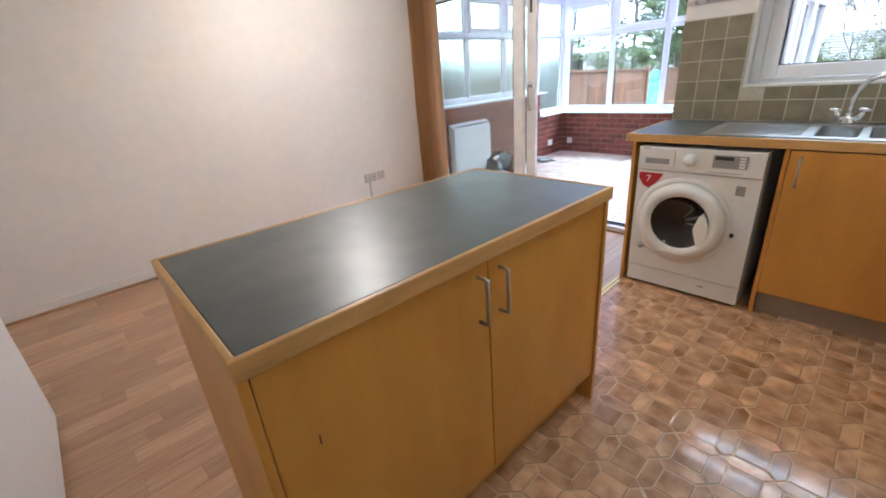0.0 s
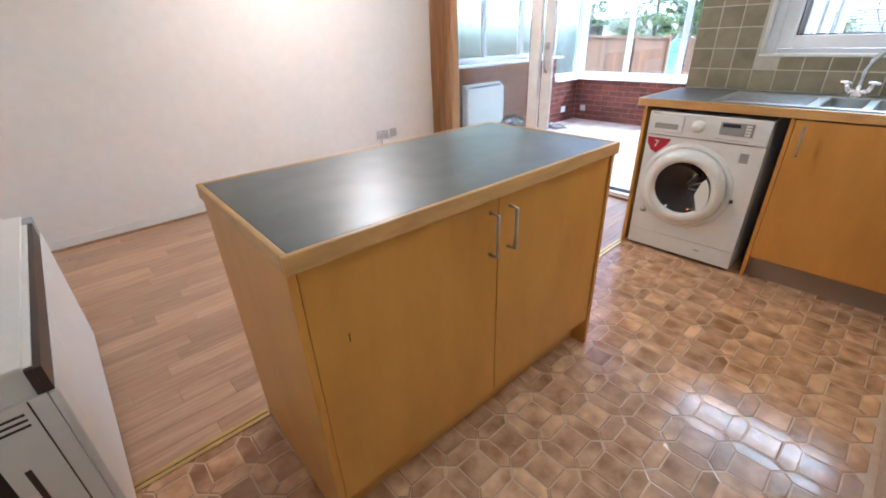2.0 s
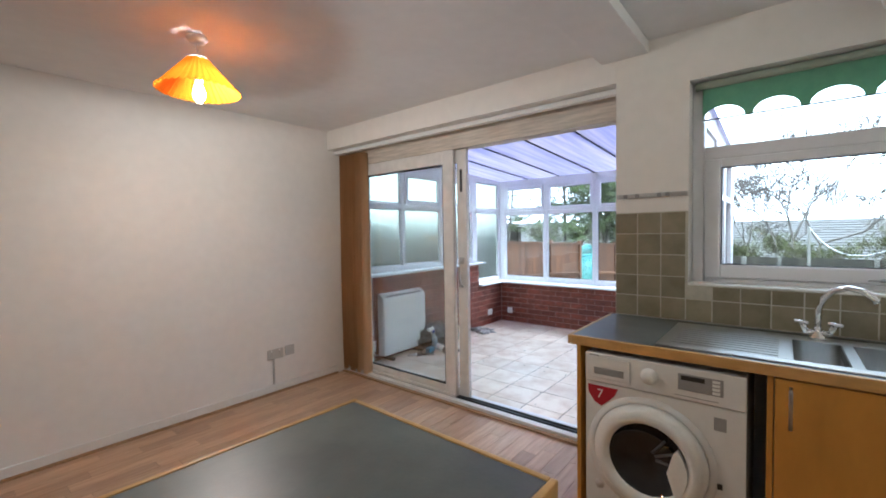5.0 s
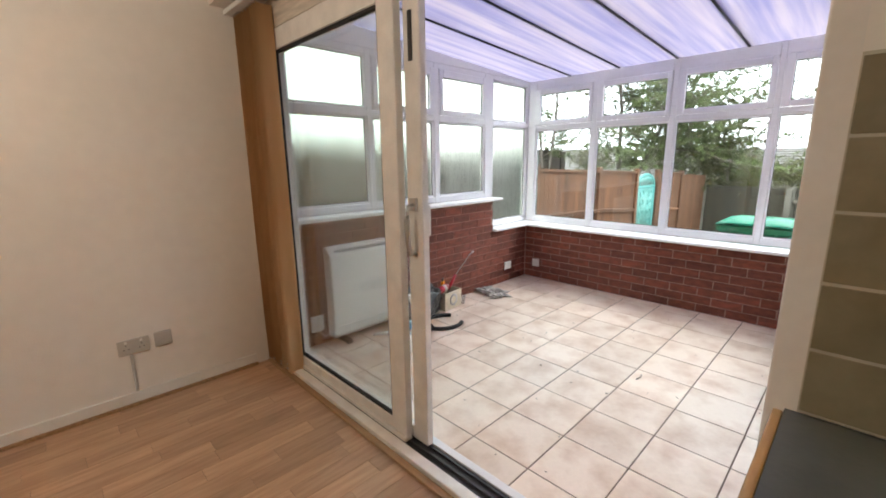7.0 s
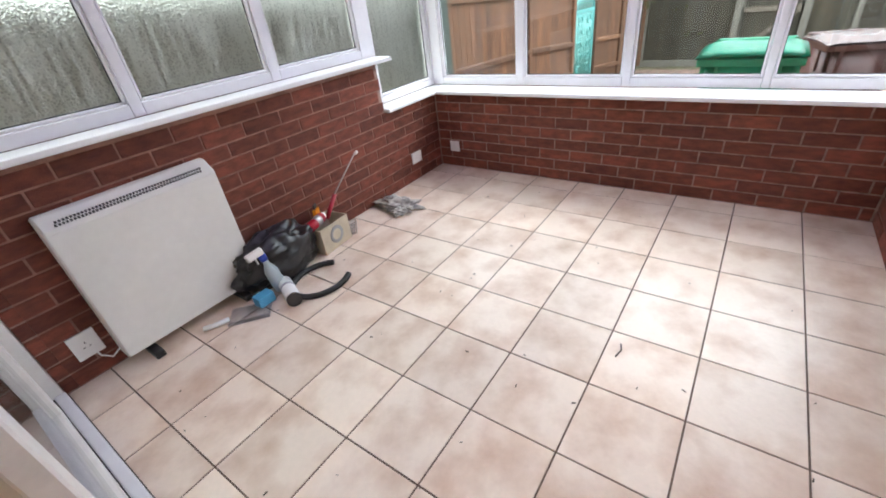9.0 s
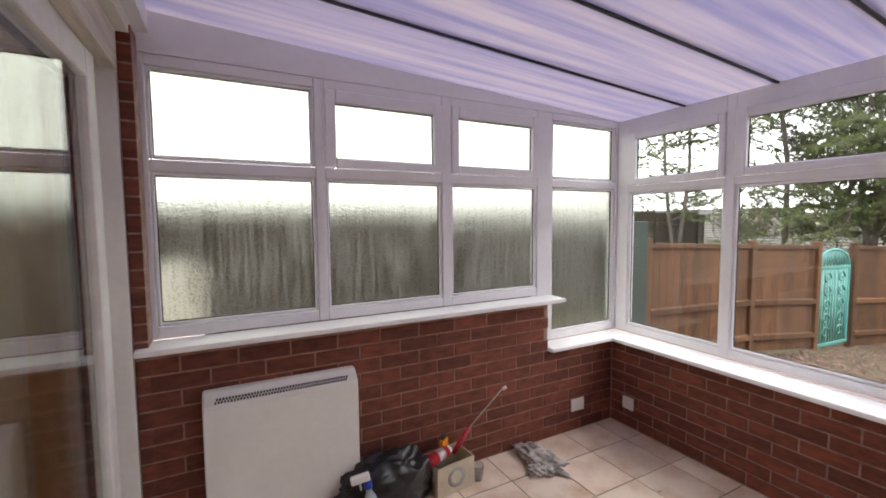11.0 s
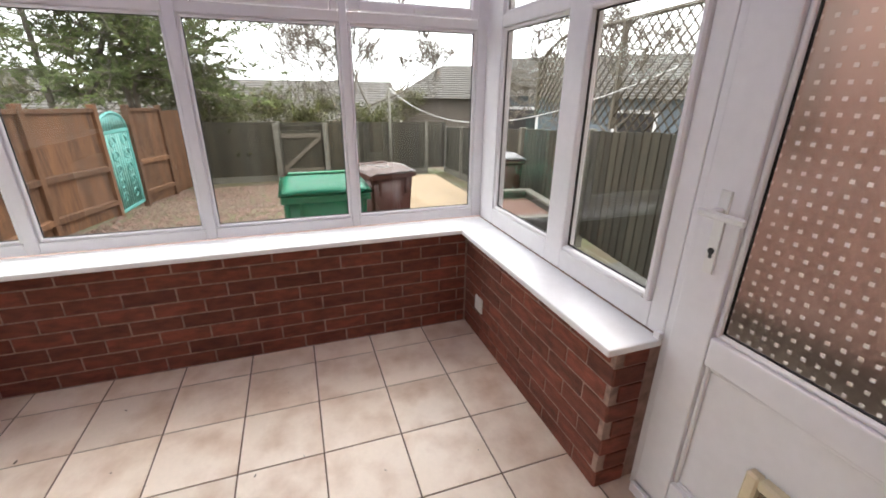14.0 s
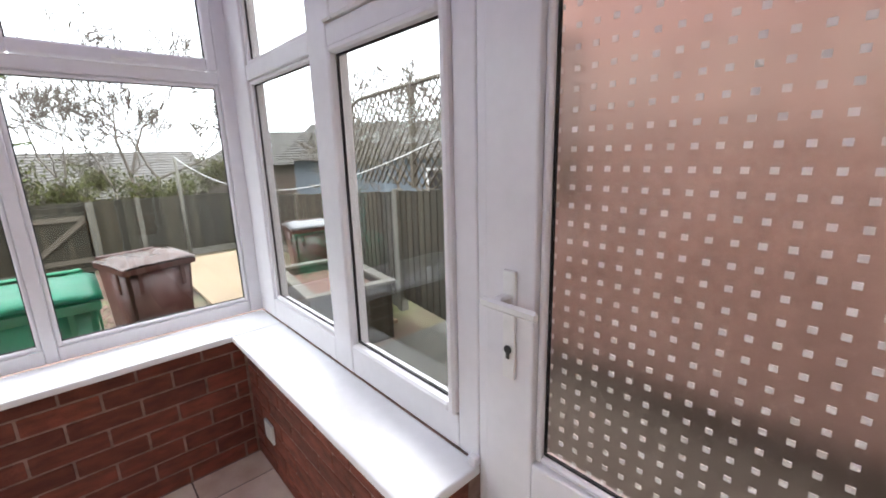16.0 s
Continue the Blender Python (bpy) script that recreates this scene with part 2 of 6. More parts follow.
M_MAPLE = mat("maple_veneer", (0.64, 0.315, 0.05), 0.34, scale=2.2, col2=(0.53, 0.25, 0.038), stretch=(3, 3, 1), bump=0.03, bscale=30, ramp=(0.3, 0.75))
M_MAPLEDGE = mat("maple_edging", (0.64, 0.37, 0.115), 0.4, var=0.25, scale=3, stretch=(2, 2, 9))
M_TOP = mat("slate_laminate", (0.095, 0.105, 0.10), 0.38, scale=7, col2=(0.135, 0.145, 0.13), bump=0.08, bscale=90, ramp=(0.4, 0.7))
M_BEIGE = mat("beige_melamine", (0.55, 0.43, 0.30), 0.4, var=0.12, scale=4, stretch=(3, 3, 1))
M_PLINTH = mat("grey_plinth", (0.42, 0.33, 0.26), 0.5, var=0.15, scale=4)
M_STEEL = mat("brushed_steel", (0.60, 0.60, 0.59), 0.3, 1.0, var=0.1, scale=30, stretch=(1, 30, 1))
M_DRUM = mat("shaded_drum_steel", (0.16, 0.16, 0.165), 0.4, 0.8, var=0.2, scale=30)
M_CHROME = mat("chrome", (0.75, 0.75, 0.75), 0.08, 1.0)
M_BRASS = mat("brass_strip", (0.72, 0.52, 0.20), 0.3, 1.0, var=0.2, scale=15)
M_ENAMEL = mat("white_enamel", (0.78, 0.775, 0.76), 0.25, var=0.03, scale=3)
M_GREYPLA = mat("grey_plastic", (0.32, 0.32, 0.32), 0.4, var=0.1, scale=20)
M_DARKPLA = mat("dark_plastic", (0.03, 0.03, 0.032), 0.35, var=0.2, scale=20)
M_RED = mat("red_label", (0.40, 0.012, 0.03), 0.35, var=0.05, scale=20)
M_WHITE = mat("white_plastic", (0.82, 0.82, 0.80), 0.35, var=0.03, scale=8)
M_HEATER = mat("cream_heater_steel", (0.77, 0.76, 0.72), 0.38, var=0.06, scale=3)
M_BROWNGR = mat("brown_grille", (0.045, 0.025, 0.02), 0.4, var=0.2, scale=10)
M_CREAM = mat("cream_plastic", (0.72, 0.62, 0.42), 0.4, var=0.15, scale=12)
M_PINE = mat("brown_wood_trim", (0.30, 0.14, 0.05), 0.4, var=0.3, scale=4, stretch=(8, 8, 1))
M_FABRIC = translucent("blind_fabric", (0.84, 0.63, 0.39), (0.76, 0.54, 0.31), 9, (1, 1, 0.15), 0.45)
M_GLASS = clear_glass("clear_glass")
M_PATIOGL = clear_glass("patio_glass", (0.95, 0.975, 0.965), 0.20)
M_PINKPAVE = mat("pink_paving", (0.40, 0.27, 0.21), 0.85, var=0.25, scale=3, bump=0.3, bscale=60)
M_PALE = mat("white_block_finish", (0.75, 0.75, 0.73), 0.8, var=0.12, scale=2, bump=0.3, bscale=60)
M_PATIO = mat("damp_grey_paving", (0.085, 0.08, 0.065), 0.8, var=0.3, scale=4, bump=0.4, bscale=90)
M_FROST = rain_glass("rain_glass", (0.68, 0.71, 0.65))
M_DOORGL = frosted_glass("etched_glass", (0.75, 0.685, 0.65), 0.42, 60.0, 0.08)
M_DOT = clear_glass("clear_square", (0.98, 0.96, 0.94))
M_ROOF = translucent("polycarbonate", (0.62, 0.61, 0.83), (0.91, 0.85, 0.90), 13, (0.02, 1.5, 1), 0.75, 0.47)
M_SHADE = translucent("orange_shade", (0.85, 0.25, 0.006), (0.80, 0.21, 0.004), 6, (1, 1, 1), 0.6, 0.20)
M_GREENBL = translucent("green_blind", (0.30, 0.52, 0.36), (0.26, 0.47, 0.33), 20, (1, 1, 1), 0.5)
M_TUBE = glow("lit_tube", (1.0, 0.88, 0.64), 9)
M_BULB = glow("lit_bulb", (1.0, 0.72, 0.34), 8)
M_GROUND = mat("bare_soil_lawn", (0.10, 0.066, 0.045), 0.95, scale=1.2, col2=(0.085, 0.095, 0.035), bump=0.8, bscale=20)
M_SOCKET = mat("greyed_socket_plastic", (0.52, 0.50, 0.47), 0.4, var=0.08, scale=20)
M_BAR = mat("dark_glazing_bar", (0.045, 0.045, 0.05), 0.5, var=0.2, scale=10)
M_DKFENCE = mat("dark_brown_fence", (0.062, 0.046, 0.034), 0.9, var=0.3, scale=4, rnd=0.25, stretch=(9, 9, 1))
M_LAWN = mat("lawn", (0.075, 0.12, 0.03), 0.95, var=0.35, scale=2, bump=0.8, bscale=40)
M_GRAVEL = mat("bark_chips", (0.185, 0.115, 0.088), 0.9, island=0.4, var=0.3, scale=20)
M_PATH = mat("sandy_concrete", (0.27, 0.195, 0.12), 0.9, var=0.2, scale=3, bump=0.4, bscale=80)
M_PAVE = mat("grey_concrete", (0.24, 0.235, 0.22), 0.9, var=0.2, scale=4, bump=0.4, bscale=90)
M_FNEW = mat("orange_fence_board", (0.138, 0.060, 0.025), 0.8, var=0.5, scale=4, stretch=(9, 9, 1), rnd=0.32, bump=0.3)
M_FOLD = mat("weathered_fence_board", (0.052, 0.043, 0.029), 0.9, scale=3, col2=(0.030, 0.030, 0.020), stretch=(9, 9, 1), rnd=0.3, bump=0.4)
M_FPOST = mat("concrete_post", (0.15, 0.14, 0.115), 0.9, var=0.25, scale=6, bump=0.4)
M_TRELLIS = mat("silvered_timber", (0.135, 0.115, 0.088), 0.9, var=0.3, scale=8, stretch=(6, 6, 1))
M_DKPOST = mat("dark_green_post", (0.035, 0.05, 0.042), 0.8, var=0.2, scale=6)
M_TEAL = mat("teal_painted_iron", (0.10, 0.36, 0.33), 0.5, var=0.2, scale=10)
M_GBIN = mat("green_bin_plastic", (0.008, 0.19, 0.09), 0.4, var=0.15, scale=5)
M_GLID = mat("green_lid_plastic", (0.012, 0.30, 0.17), 0.35, var=0.12, scale=5)
M_BBIN = mat("maroon_bin_plastic", (0.075, 0.028, 0.022), 0.4, var=0.2, scale=5)
M_BLID = mat("maroon_lid_plastic", (0.20, 0.13, 0.115), 0.22, var=0.2, scale=5)
M_BARK = mat("tree_bark", (0.17, 0.145, 0.12), 0.95, var=0.4, scale=10, bump=0.8)
M_LEAF = translucent("evergreen_leaf", (0.165, 0.20, 0.085), (0.085, 0.115, 0.045), 3, (1, 1, 1), 0.5)
M_BUSH = translucent("olive_leaf", (0.12, 0.125, 0.05), (0.06, 0.065, 0.028), 3, (1, 1, 1), 0.4)
M_ROOFT = mat("roof_tile", (0.13, 0.12, 0.11), 0.85, var=0.3, scale=3, island=0.15, bump=0.5)
M_HWALL = mat("house_wall", (0.15, 0.125, 0.105), 0.9, var=0.15, scale=2)
M_HBLUE = mat("blue_grey_boarding", (0.14, 0.17, 0.20), 0.8, var=0.15, scale=2)
M_NBRICK = mat("neighbour_brick", (0.46, 0.315, 0.268), 0.9, var=0.3, scale=8, bump=0.5)
M_PLBLACK = mat("black_polythene", (0.014, 0.014, 0.016), 0.28, var=0.3, scale=10)
M_BOX = mat("cream_card", (0.56, 0.49, 0.36), 0.7, var=0.2, scale=10)
M_RAG = mat("grey_rag", (0.62, 0.60, 0.54), 0.95, var=0.6, scale=24, col2=(0.16, 0.15, 0.15))
M_BLUE = mat("blue_plastic", (0.02, 0.06, 0.42), 0.4)
M_LBLUE = mat("light_blue_card", (0.10, 0.38, 0.62), 0.5, var=0.1, scale=15)
M_ORANGE = mat("orange_plastic", (0.75, 0.26, 0.01), 0.4)
M_CLEARPL = clear_glass("clear_plastic", (0.86, 0.88, 0.90))

# ---------------------------------------------------------------- builders


def box(bm, x0, x1, y0, y1, z0, z1):
    vs = [bm.verts.new(c) for c in ((x0, y0, z0), (x1, y0, z0), (x1, y1, z0), (x0, y1, z0), (x0, y0, z1), (x1, y0, z1), (x1, y1, z1), (x0, y1, z1))]
    for f in ((0, 3, 2, 1), (4, 5, 6, 7), (0, 1, 5, 4), (1, 2, 6, 5), (2, 3, 7, 6), (3, 0, 4, 7)):
        bm.faces.new([vs[i] for i in f])
    return bm


def boxes(*rows, bevel=0.0):
    bm = bmesh.new()
    for r in rows:
        box(bm, *r)
    if bevel:
        bmesh.ops.bevel(bm, geom=bm.edges[:], offset=bevel, segments=2, affect="EDGES", profile=0.6)
    return bm


def tube(bm, pts, r, seg=8, r1=None, cap=True):
    pts = [Vector(p) for p in pts]
    rings = []
    up = Vector((0, 0, 1))
    for i, p in enumerate(pts):
        d = (pts[min(i + 1, len(pts) - 1)] - pts[max(i - 1, 0)]).normalized()
        a = d.cross(up if abs(d.z) < 0.95 else Vector((1, 0, 0))).normalized()
        b = d.cross(a)
        k = i / max(len(pts) - 1, 1)
        rr = r + ((r1 if r1 is not None else r) - r) * k
        rings.append([bm.verts.new(p + (a * math.cos(2 * math.pi * j / seg) + b * math.sin(2 * math.pi * j / seg)) * rr) for j in range(seg)])
    for q0, q1 in zip(rings, rings[1:]):
        for j in range(seg):
            f = bm.faces.new((q0[j], q0[(j + 1) % seg], q1[(j + 1) % seg], q1[j]))
            f.smooth = True
    if cap:
        bm.faces.new(rings[0][::-1])
        bm.faces.new(rings[-1])
    return bm


def tubes(*runs, seg=8):
    bm = bmesh.new()
    for pts, r in runs:
        tube(bm, pts, r, seg)
    return bm


def lathe(profile, seg=32, centre=(0, 0, 0), axis="z"):
    bm = bmesh.new()
    rings = []
    for r, h in profile:
        ring = []
        for j in range(seg):
            a = 2 * math.pi * j / seg
            c, s = r * math.cos(a), r * math.sin(a)
            v = {"z": (c, s, h), "x": (h, c, s), "y": (c, h, s)}[axis]
            ring.append(bm.verts.new(Vector(v) + Vector(centre)))
        rings.append(ring)
    for q0, q1 in zip(rings, rings[1:]):
        for j in range(seg):
            f = bm.faces.new((q0[j], q0[(j + 1) % seg], q1[(j + 1) % seg], q1[j]))
            f.smooth = True
    bmesh.ops.recalc_face_normals(bm, faces=bm.faces[:])
    return bm


def prism(outline, depth, axis="y", at=0.0):
    """A flat outline of (u, v) pairs given depth along an axis."""
    bm = bmesh.new()
    put = {"x": lambda u, v, w: (w, u, v), "y": lambda u, v, w: (u, w, v), "z": lambda u, v, w: (u, v, w)}[axis]
    a = [bm.verts.new(put(u, v, at)) for u, v in outline]
    b = [bm.verts.new(put(u, v, at + depth)) for u, v in outline]
    bm.faces.new(a)
    bm.faces.new(b[::-1])
    for i in range(len(a)):
        j = (i + 1) % len(a)
        bm.faces.new((a[i], b[i], b[j], a[j]))
    bmesh.ops.recalc_face_normals(bm, faces=bm.faces[:])
    return bm


def mesh_of(name, bm, material):
    bmesh.ops.recalc_face_normals(bm, faces=bm.faces[:])
    me = bpy.data.meshes.new(name)
    bm.to_mesh(me)
    bm.free()
    me.materials.append(material)
    return me


def part(name, bm, material, parent, label="", kind=""):
    ob = new(name, mesh_of(name, bm, material))
    ob.parent = parent
    return tagged(ob, label, kind=kind)


def thing(name, at, label, category, rz=0.0, group="", kind=""):
    ob = new(name)
    ob.empty_display_size = 0.1
    ob.matrix_basis = pose(*at, 0, 0, rz)
    return tagged(ob, label, category, group, kind)


def solid(name, bm, material, label, category, group="", kind="", at=(0, 0, 0)):
    ob = new(name, mesh_of(name, bm, material))
    ob.location = at
    return tagged(ob, label, category, group, kind)


def structure(name, bm, material, label, category):
    return solid(name, bm, material, label, category, kind="structure")


def no_shadow(ob):
    ob.visible_shadow = False
    return ob

# ---------------------------------------------------------------- large structure
NY, EX, EO, CEIL = 4.09, 3.56, 3.93, 2.40

structure("ceiling", boxes((-0.3, 3.93, -0.9, 4.4, CEIL, CEIL + 0.12)), M_CEIL, "white textured plaster ceiling over dining room and kitchen", "ceiling")
structure("ceiling_beam", boxes((-0.08, EX, 1.19, 1.44, 2.335, CEIL - 0.002), bevel=0.006), M_CEIL, "white boxed ceiling beam between dining area and kitchen", "beam")
structure("wall_north", boxes((-0.3, EO, NY, NY + 0.24, -0.02, CEIL)), M_WALL, "plain off-white painted plaster wall", "wall")
structure("wall_west", boxes((-0.3, -0.08, -0.9, 2.15, 0, CEIL), (-0.3, -0.08, 3.1, NY, 0, CEIL), (-0.3, -0.08, 2.15, 3.1, 2.06, CEIL)), M_WALL, "off-white painted wall with a doorway", "wall")
structure("wall_south", boxes((-0.08, EO, -0.9, -0.62, -0.02, CEIL)), M_WALL, "off-white painted kitchen wall", "wall")
wall_e = structure("wall_east", boxes((EX, EO, 1.361, NY, 2.216, 2.56), (EX, EO, -0.62, -0.55, 0, CEIL), (EX, 3.795, 1.0, 1.36, 0, 2.56), (3.7951, EO, 1.0, 1.284, 0, 2.56), (3.7951, EO, 1.2841, 1.36, 2.216, 2.56),
                                      (EX, EO, -0.55, 1.0, 0, 1.10), (EX, EO, -0.55, 1.0, 2.145, 2.56)), M_WALL, "off-white painted wall with patio door and window openings", "wall")
structure("sub_floor", boxes((-0.3, 3.93, -0.9, 4.4, -0.2, -0.022), (3.9301, 7.05, 1.05, 4.4, -0.2, -0.022)), M_PAVE, "grey concrete slab under the floors", "floor")

# skirting along the white wall
structure("baseboard", boxes((-0.08, 3.60, NY - 0.014, NY, 0.0, 0.075), bevel=0.003), M_GLOSS, "thin white painted skirting board", "baseboard")
structure("baseboard_bead", boxes((-0.08, 3.60, NY - 0.030, NY - 0.0145, 0.0, 0.018), bevel=0.003), M_OAKTRIM, "brown wood floor bead along the skirting", "trim")

# west door
door_w = thing("door_1", (-0.2, 2.15, 0), "closed white door in a brown wooden frame", "door", kind="structure")
part("leaf", boxes((0.03, 0.07, 0.0, 0.95, 0.004, 2.05), bevel=0.003), M_GLOSS, door_w)
part("architrave", boxes((0.121, 0.145, 0.93, 1.02, 0, 2.12), (0.121, 0.145, -0.07, 0.02, 0, 2.12), (0.121, 0.145, 0.021, 0.929, 2.03, 2.12), bevel=0.004), M_PINE, door_w, "brown varnished architrave")


def ring(bm, u0, u1, z0, z1, w, v0, v1, wz=None):
    wz = wz or w
    box(bm, u0, u0 + w, v0, v1, z0, z1)
    box(bm, u1 - w, u1, v0, v1, z0, z1)
    box(bm, u0 + w, u1 - w, v0, v1, z0, z0 + wz)
    box(bm, u0 + w, u1 - w, v0, v1, z1 - wz, z1)
    return bm


def bevelled(bm, w=0.003):
    bmesh.ops.bevel(bm, geom=bm.edges[:], offset=w, segments=1, affect="EDGES")
    return bm


def glazed(parent, u0, u1, z0, z1, glass, bead=0.015):
    """One glass pane with its bead and dark gasket; the figures are the visible glass."""
    part("bead", bevelled(ring(bmesh.new(), u0 - bead, u1 + bead, z0 - bead, z1 + bead, bead, 0.010, 0.030), 0.004), M_UPVC, parent)
    part("gasket", ring(bmesh.new(), u0, u1, z0, z1, 0.004, 0.024, 0.031), M_RUBBER, parent, "black rubber gasket")
    return no_shadow(part("pane", boxes((u0 - 0.01, u1 + 0.01, 0.032, 0.038, z0 - 0.01, z1 + 0.01)), glass, parent))


def vent(parent, o0, o1, z0, z1, g0, g1, h0, h1, glass, handle=True):
    """A top-hung opening light: sash ring, pane and handle."""
    s = bmesh.new()
    box(s, o0 + 0.002, g0, -0.014, 0.028, z0 + 0.002, z1 - 0.002)
    box(s, g1, o1 - 0.002, -0.014, 0.028, z0 + 0.002, z1 - 0.002)
    box(s, g0, g1, -0.014, 0.028, z0 + 0.002, h0)
    box(s, g0, g1, -0.014, 0.028, h1, z1 - 0.002)
    sash = part("sash", bevelled(s, 0.006), M_UPVC, parent)
    part("gasket", ring(bmesh.new(), g0, g1, h0, h1, 0.005, 0.012, 0.020), M_RUBBER, sash, "black rubber gasket")
    no_shadow(part("pane", boxes((g0 - 0.008, g1 + 0.008, 0.021, 0.027, h0 - 0.008, h1 + 0.008)), glass, sash))
    if handle:
        c = (g0 + g1) / 2
        hb = boxes((c - 0.025, c + 0.025, -0.026, -0.0145, z0 + 0.008, z0 + 0.026), bevel=0.004)
        box(hb, c - 0.01, c + 0.085, -0.036, -0.0265, z0 + 0.012, z0 + 0.022)
        part("handle", hb, M_WHITE, sash, "white window handle")


def framed(parent, posts, rails):
    for u0, u1, z0, z1 in posts:
        part("mullion", boxes((u0, u1, 0, 0.07, z0, z1), bevel=0.006), M_UPVC, parent)
    for u0, u1, z0, z1 in rails:
        part("rail", boxes((u0, u1, 0.001, 0.069, z0, z1), bevel=0.005), M_UPVC, parent)


# conservatory, north side
wn1 = thing("window_1", (0, 4.17, 0), "white uPVC window wall with rain-streaked obscured panes", "window", kind="structure")
framed(wn1, [(3.93, 3.955, 0.95, 2.19), (4.655, 4.705, 0.95, 2.19), (5.385, 5.445, 0.95, 2.19), (6.106, 6.234, 0.625, 2.19), (6.856, 6.93, 0.625, 2.19)],
       [(3.956, 4.654, 0.95, 1.003), (4.706, 5.384, 0.95, 1.003), (5.446, 6.105, 0.95, 1.003), (6.235, 6.855, 0.625, 0.672)]
       + [(a, b, z, z1) for a, b in ((3.956, 4.654), (4.706, 5.384), (5.446, 6.105), (6.235, 6.855)) for z, z1 in ((1.690, 1.742), (2.142, 2.19))])
for a, b, z in ((3.971, 4.640, 1.020), (4.722, 5.368, 1.020), (5.462, 6.089, 1.020), (6.252, 6.839, 0.690)):
    glazed(wn1, a, b, z, 1.673, M_FROST)
glazed(wn1, 3.971, 4.640, 1.760, 2.126, M_FROST)
glazed(wn1, 6.252, 6.839, 1.760, 2.126, M_FROST)
vent(wn1, 4.705, 5.385, 1.742, 2.142, 4.762, 5.330, 1.792, 2.075, M_FROST)
vent(wn1, 5.445, 6.106, 1.742, 2.142, 5.495, 6.056, 1.792, 2.075, M_FROST)

# conservatory, east side: u runs along -y
we1 = thing("window_2", (6.88, 0, 0), "white uPVC window wall with four clear panes and top vents", "window", rz=-90, kind="structure")
EP = [(4.055, 3.42), (3.335, 2.68), (2.60, 1.94), (1.87, 1.21)]
eposts = [(-4.169, -4.071), (-3.404, -3.351), (-2.664, -2.616), (-1.924, -1.886), (-1.194, -1.07)]
framed(we1, [(a, b, 0.625, 2.19) for a, b in eposts],
       [(a[1] + 0.001, b[0] - 0.001, z0, z1) for a, b in zip(eposts, eposts[1:]) for z0, z1 in ((0.625, 0.679), (1.661, 1.708), (2.092, 2.19))])
for (a, b), (p, q) in zip(EP, zip(eposts, eposts[1:])):
    glazed(we1, -a, -b, 0.695, 1.645, M_GLASS)
    vent(we1, p[1], q[0], 1.708, 2.092, -a + 0.045, -b - 0.025, 1.757, 2.036, M_GLASS)

# conservatory, south side: u runs along -x
ws1 = thing("window_3", (0, 1.14, 0), "white uPVC side window beside the garden door", "window", rz=180, kind="structure")
framed(ws1, [(-6.949, -6.706, 0.625, 2.19), (-6.134, -6.016, 0.625, 2.19), (-5.499, -5.432, 0.625, 2.19)],
       [(-6.705, -6.135, 0.625, 0.719), (-6.015, -5.5, 0.625, 0.719), (-6.705, -6.135, 1.656, 1.714), (-6.015, -5.5, 1.656, 1.714), (-6.705, -6.135, 2.066, 2.19), (-6.015, -5.5, 2.066, 2.19)])
glazed(ws1, -6.690, -6.150, 0.735, 1.640, M_GLASS)
vent(ws1, -6.016, -5.499, 0.719, 1.656, -5.985, -5.525, 0.745, 1.632, M_GLASS, handle=False)
glazed(ws1, -6.690, -6.150, 1.730, 2.050, M_GLASS)
vent(ws1, -6.016, -5.499, 1.714, 2.066, -5.96, -5.555, 1.765, 2.020, M_GLASS)
ws2 = thing("window_4", (0, 1.14, 0), "white uPVC window between house wall and garden door", "window", rz=180, kind="structure")
framed(ws2, [(-3.995, -3.935, 0.625, 2.19), (-4.469, -4.42, 0.625, 2.19)],
       [(-4.419, -3.996, z0, z1) for z0, z1 in ((0.625, 0.719), (1.656, 1.714), (2.066, 2.19))])
glazed(ws2, -4.403, -4.011, 0.735, 1.640, M_GLASS)
glazed(ws2, -4.403, -4.011, 1.730, 2.050, M_GLASS)

# garden door
dg = thing("door_2", (0, 1.14, 0), "closed white uPVC door with dotted obscured glass and cat flap", "door", rz=180, kind="structure")
part("door_frame", bevelled(ring(bmesh.new(), -5.431, -4.470, 0.0, 2.19, 0.030, 0.0, 0.07, 0.045), 0.004), M_UPVC, dg)
L0, L1 = -5.399, -4.502
for nm, b in (("stile", (L0, -5.275, 0.05, 2.14)), ("stile", (-4.63, L1, 0.05, 2.14)), ("rail", (-5.274, -4.631, 0.05, 0.175)), ("rail", (-5.274, -4.631, 0.635, 0.725)), ("rail", (-5.274, -4.631, 2.03, 2.14))):
    part(nm, boxes((b[0], b[1], -0.012, 0.05, b[2], b[3]), bevel=0.006), M_UPVC, dg)
part("panel", boxes((-5.276, -4.629, 0.012, 0.04, 0.174, 0.636)), M_UPVC, dg)
part("bead", bevelled(ring(bmesh.new(), -5.274, -4.631, 0.176, 0.634, 0.014, 0.0, 0.0118), 0.004), M_UPVC, dg)
part("bead", bevelled(ring(bmesh.new(), -5.274, -4.631, 0.726, 2.029, 0.014, 0.0, 0.018), 0.004), M_UPVC, dg)
part("gasket", ring(bmesh.new(), -5.260, -4.645, 0.740, 2.015, 0.004, 0.012, 0.019), M_RUBBER, dg, "black rubber gasket")
no_shadow(part("pane", boxes((-5.27, -4.635, 0.020, 0.026, 0.73, 2.025)), M_DOORGL, dg, "obscured glass"))
dots = bmesh.new()
for i in range(20):
    for j in range(39):
        u, z = -5.256 + i * 0.0303, 0.7515 + j * 0.0317
        box(dots, u - 0.0047, u + 0.0047, 0.0185, 0.0195, z - 0.0045, z + 0.0045)
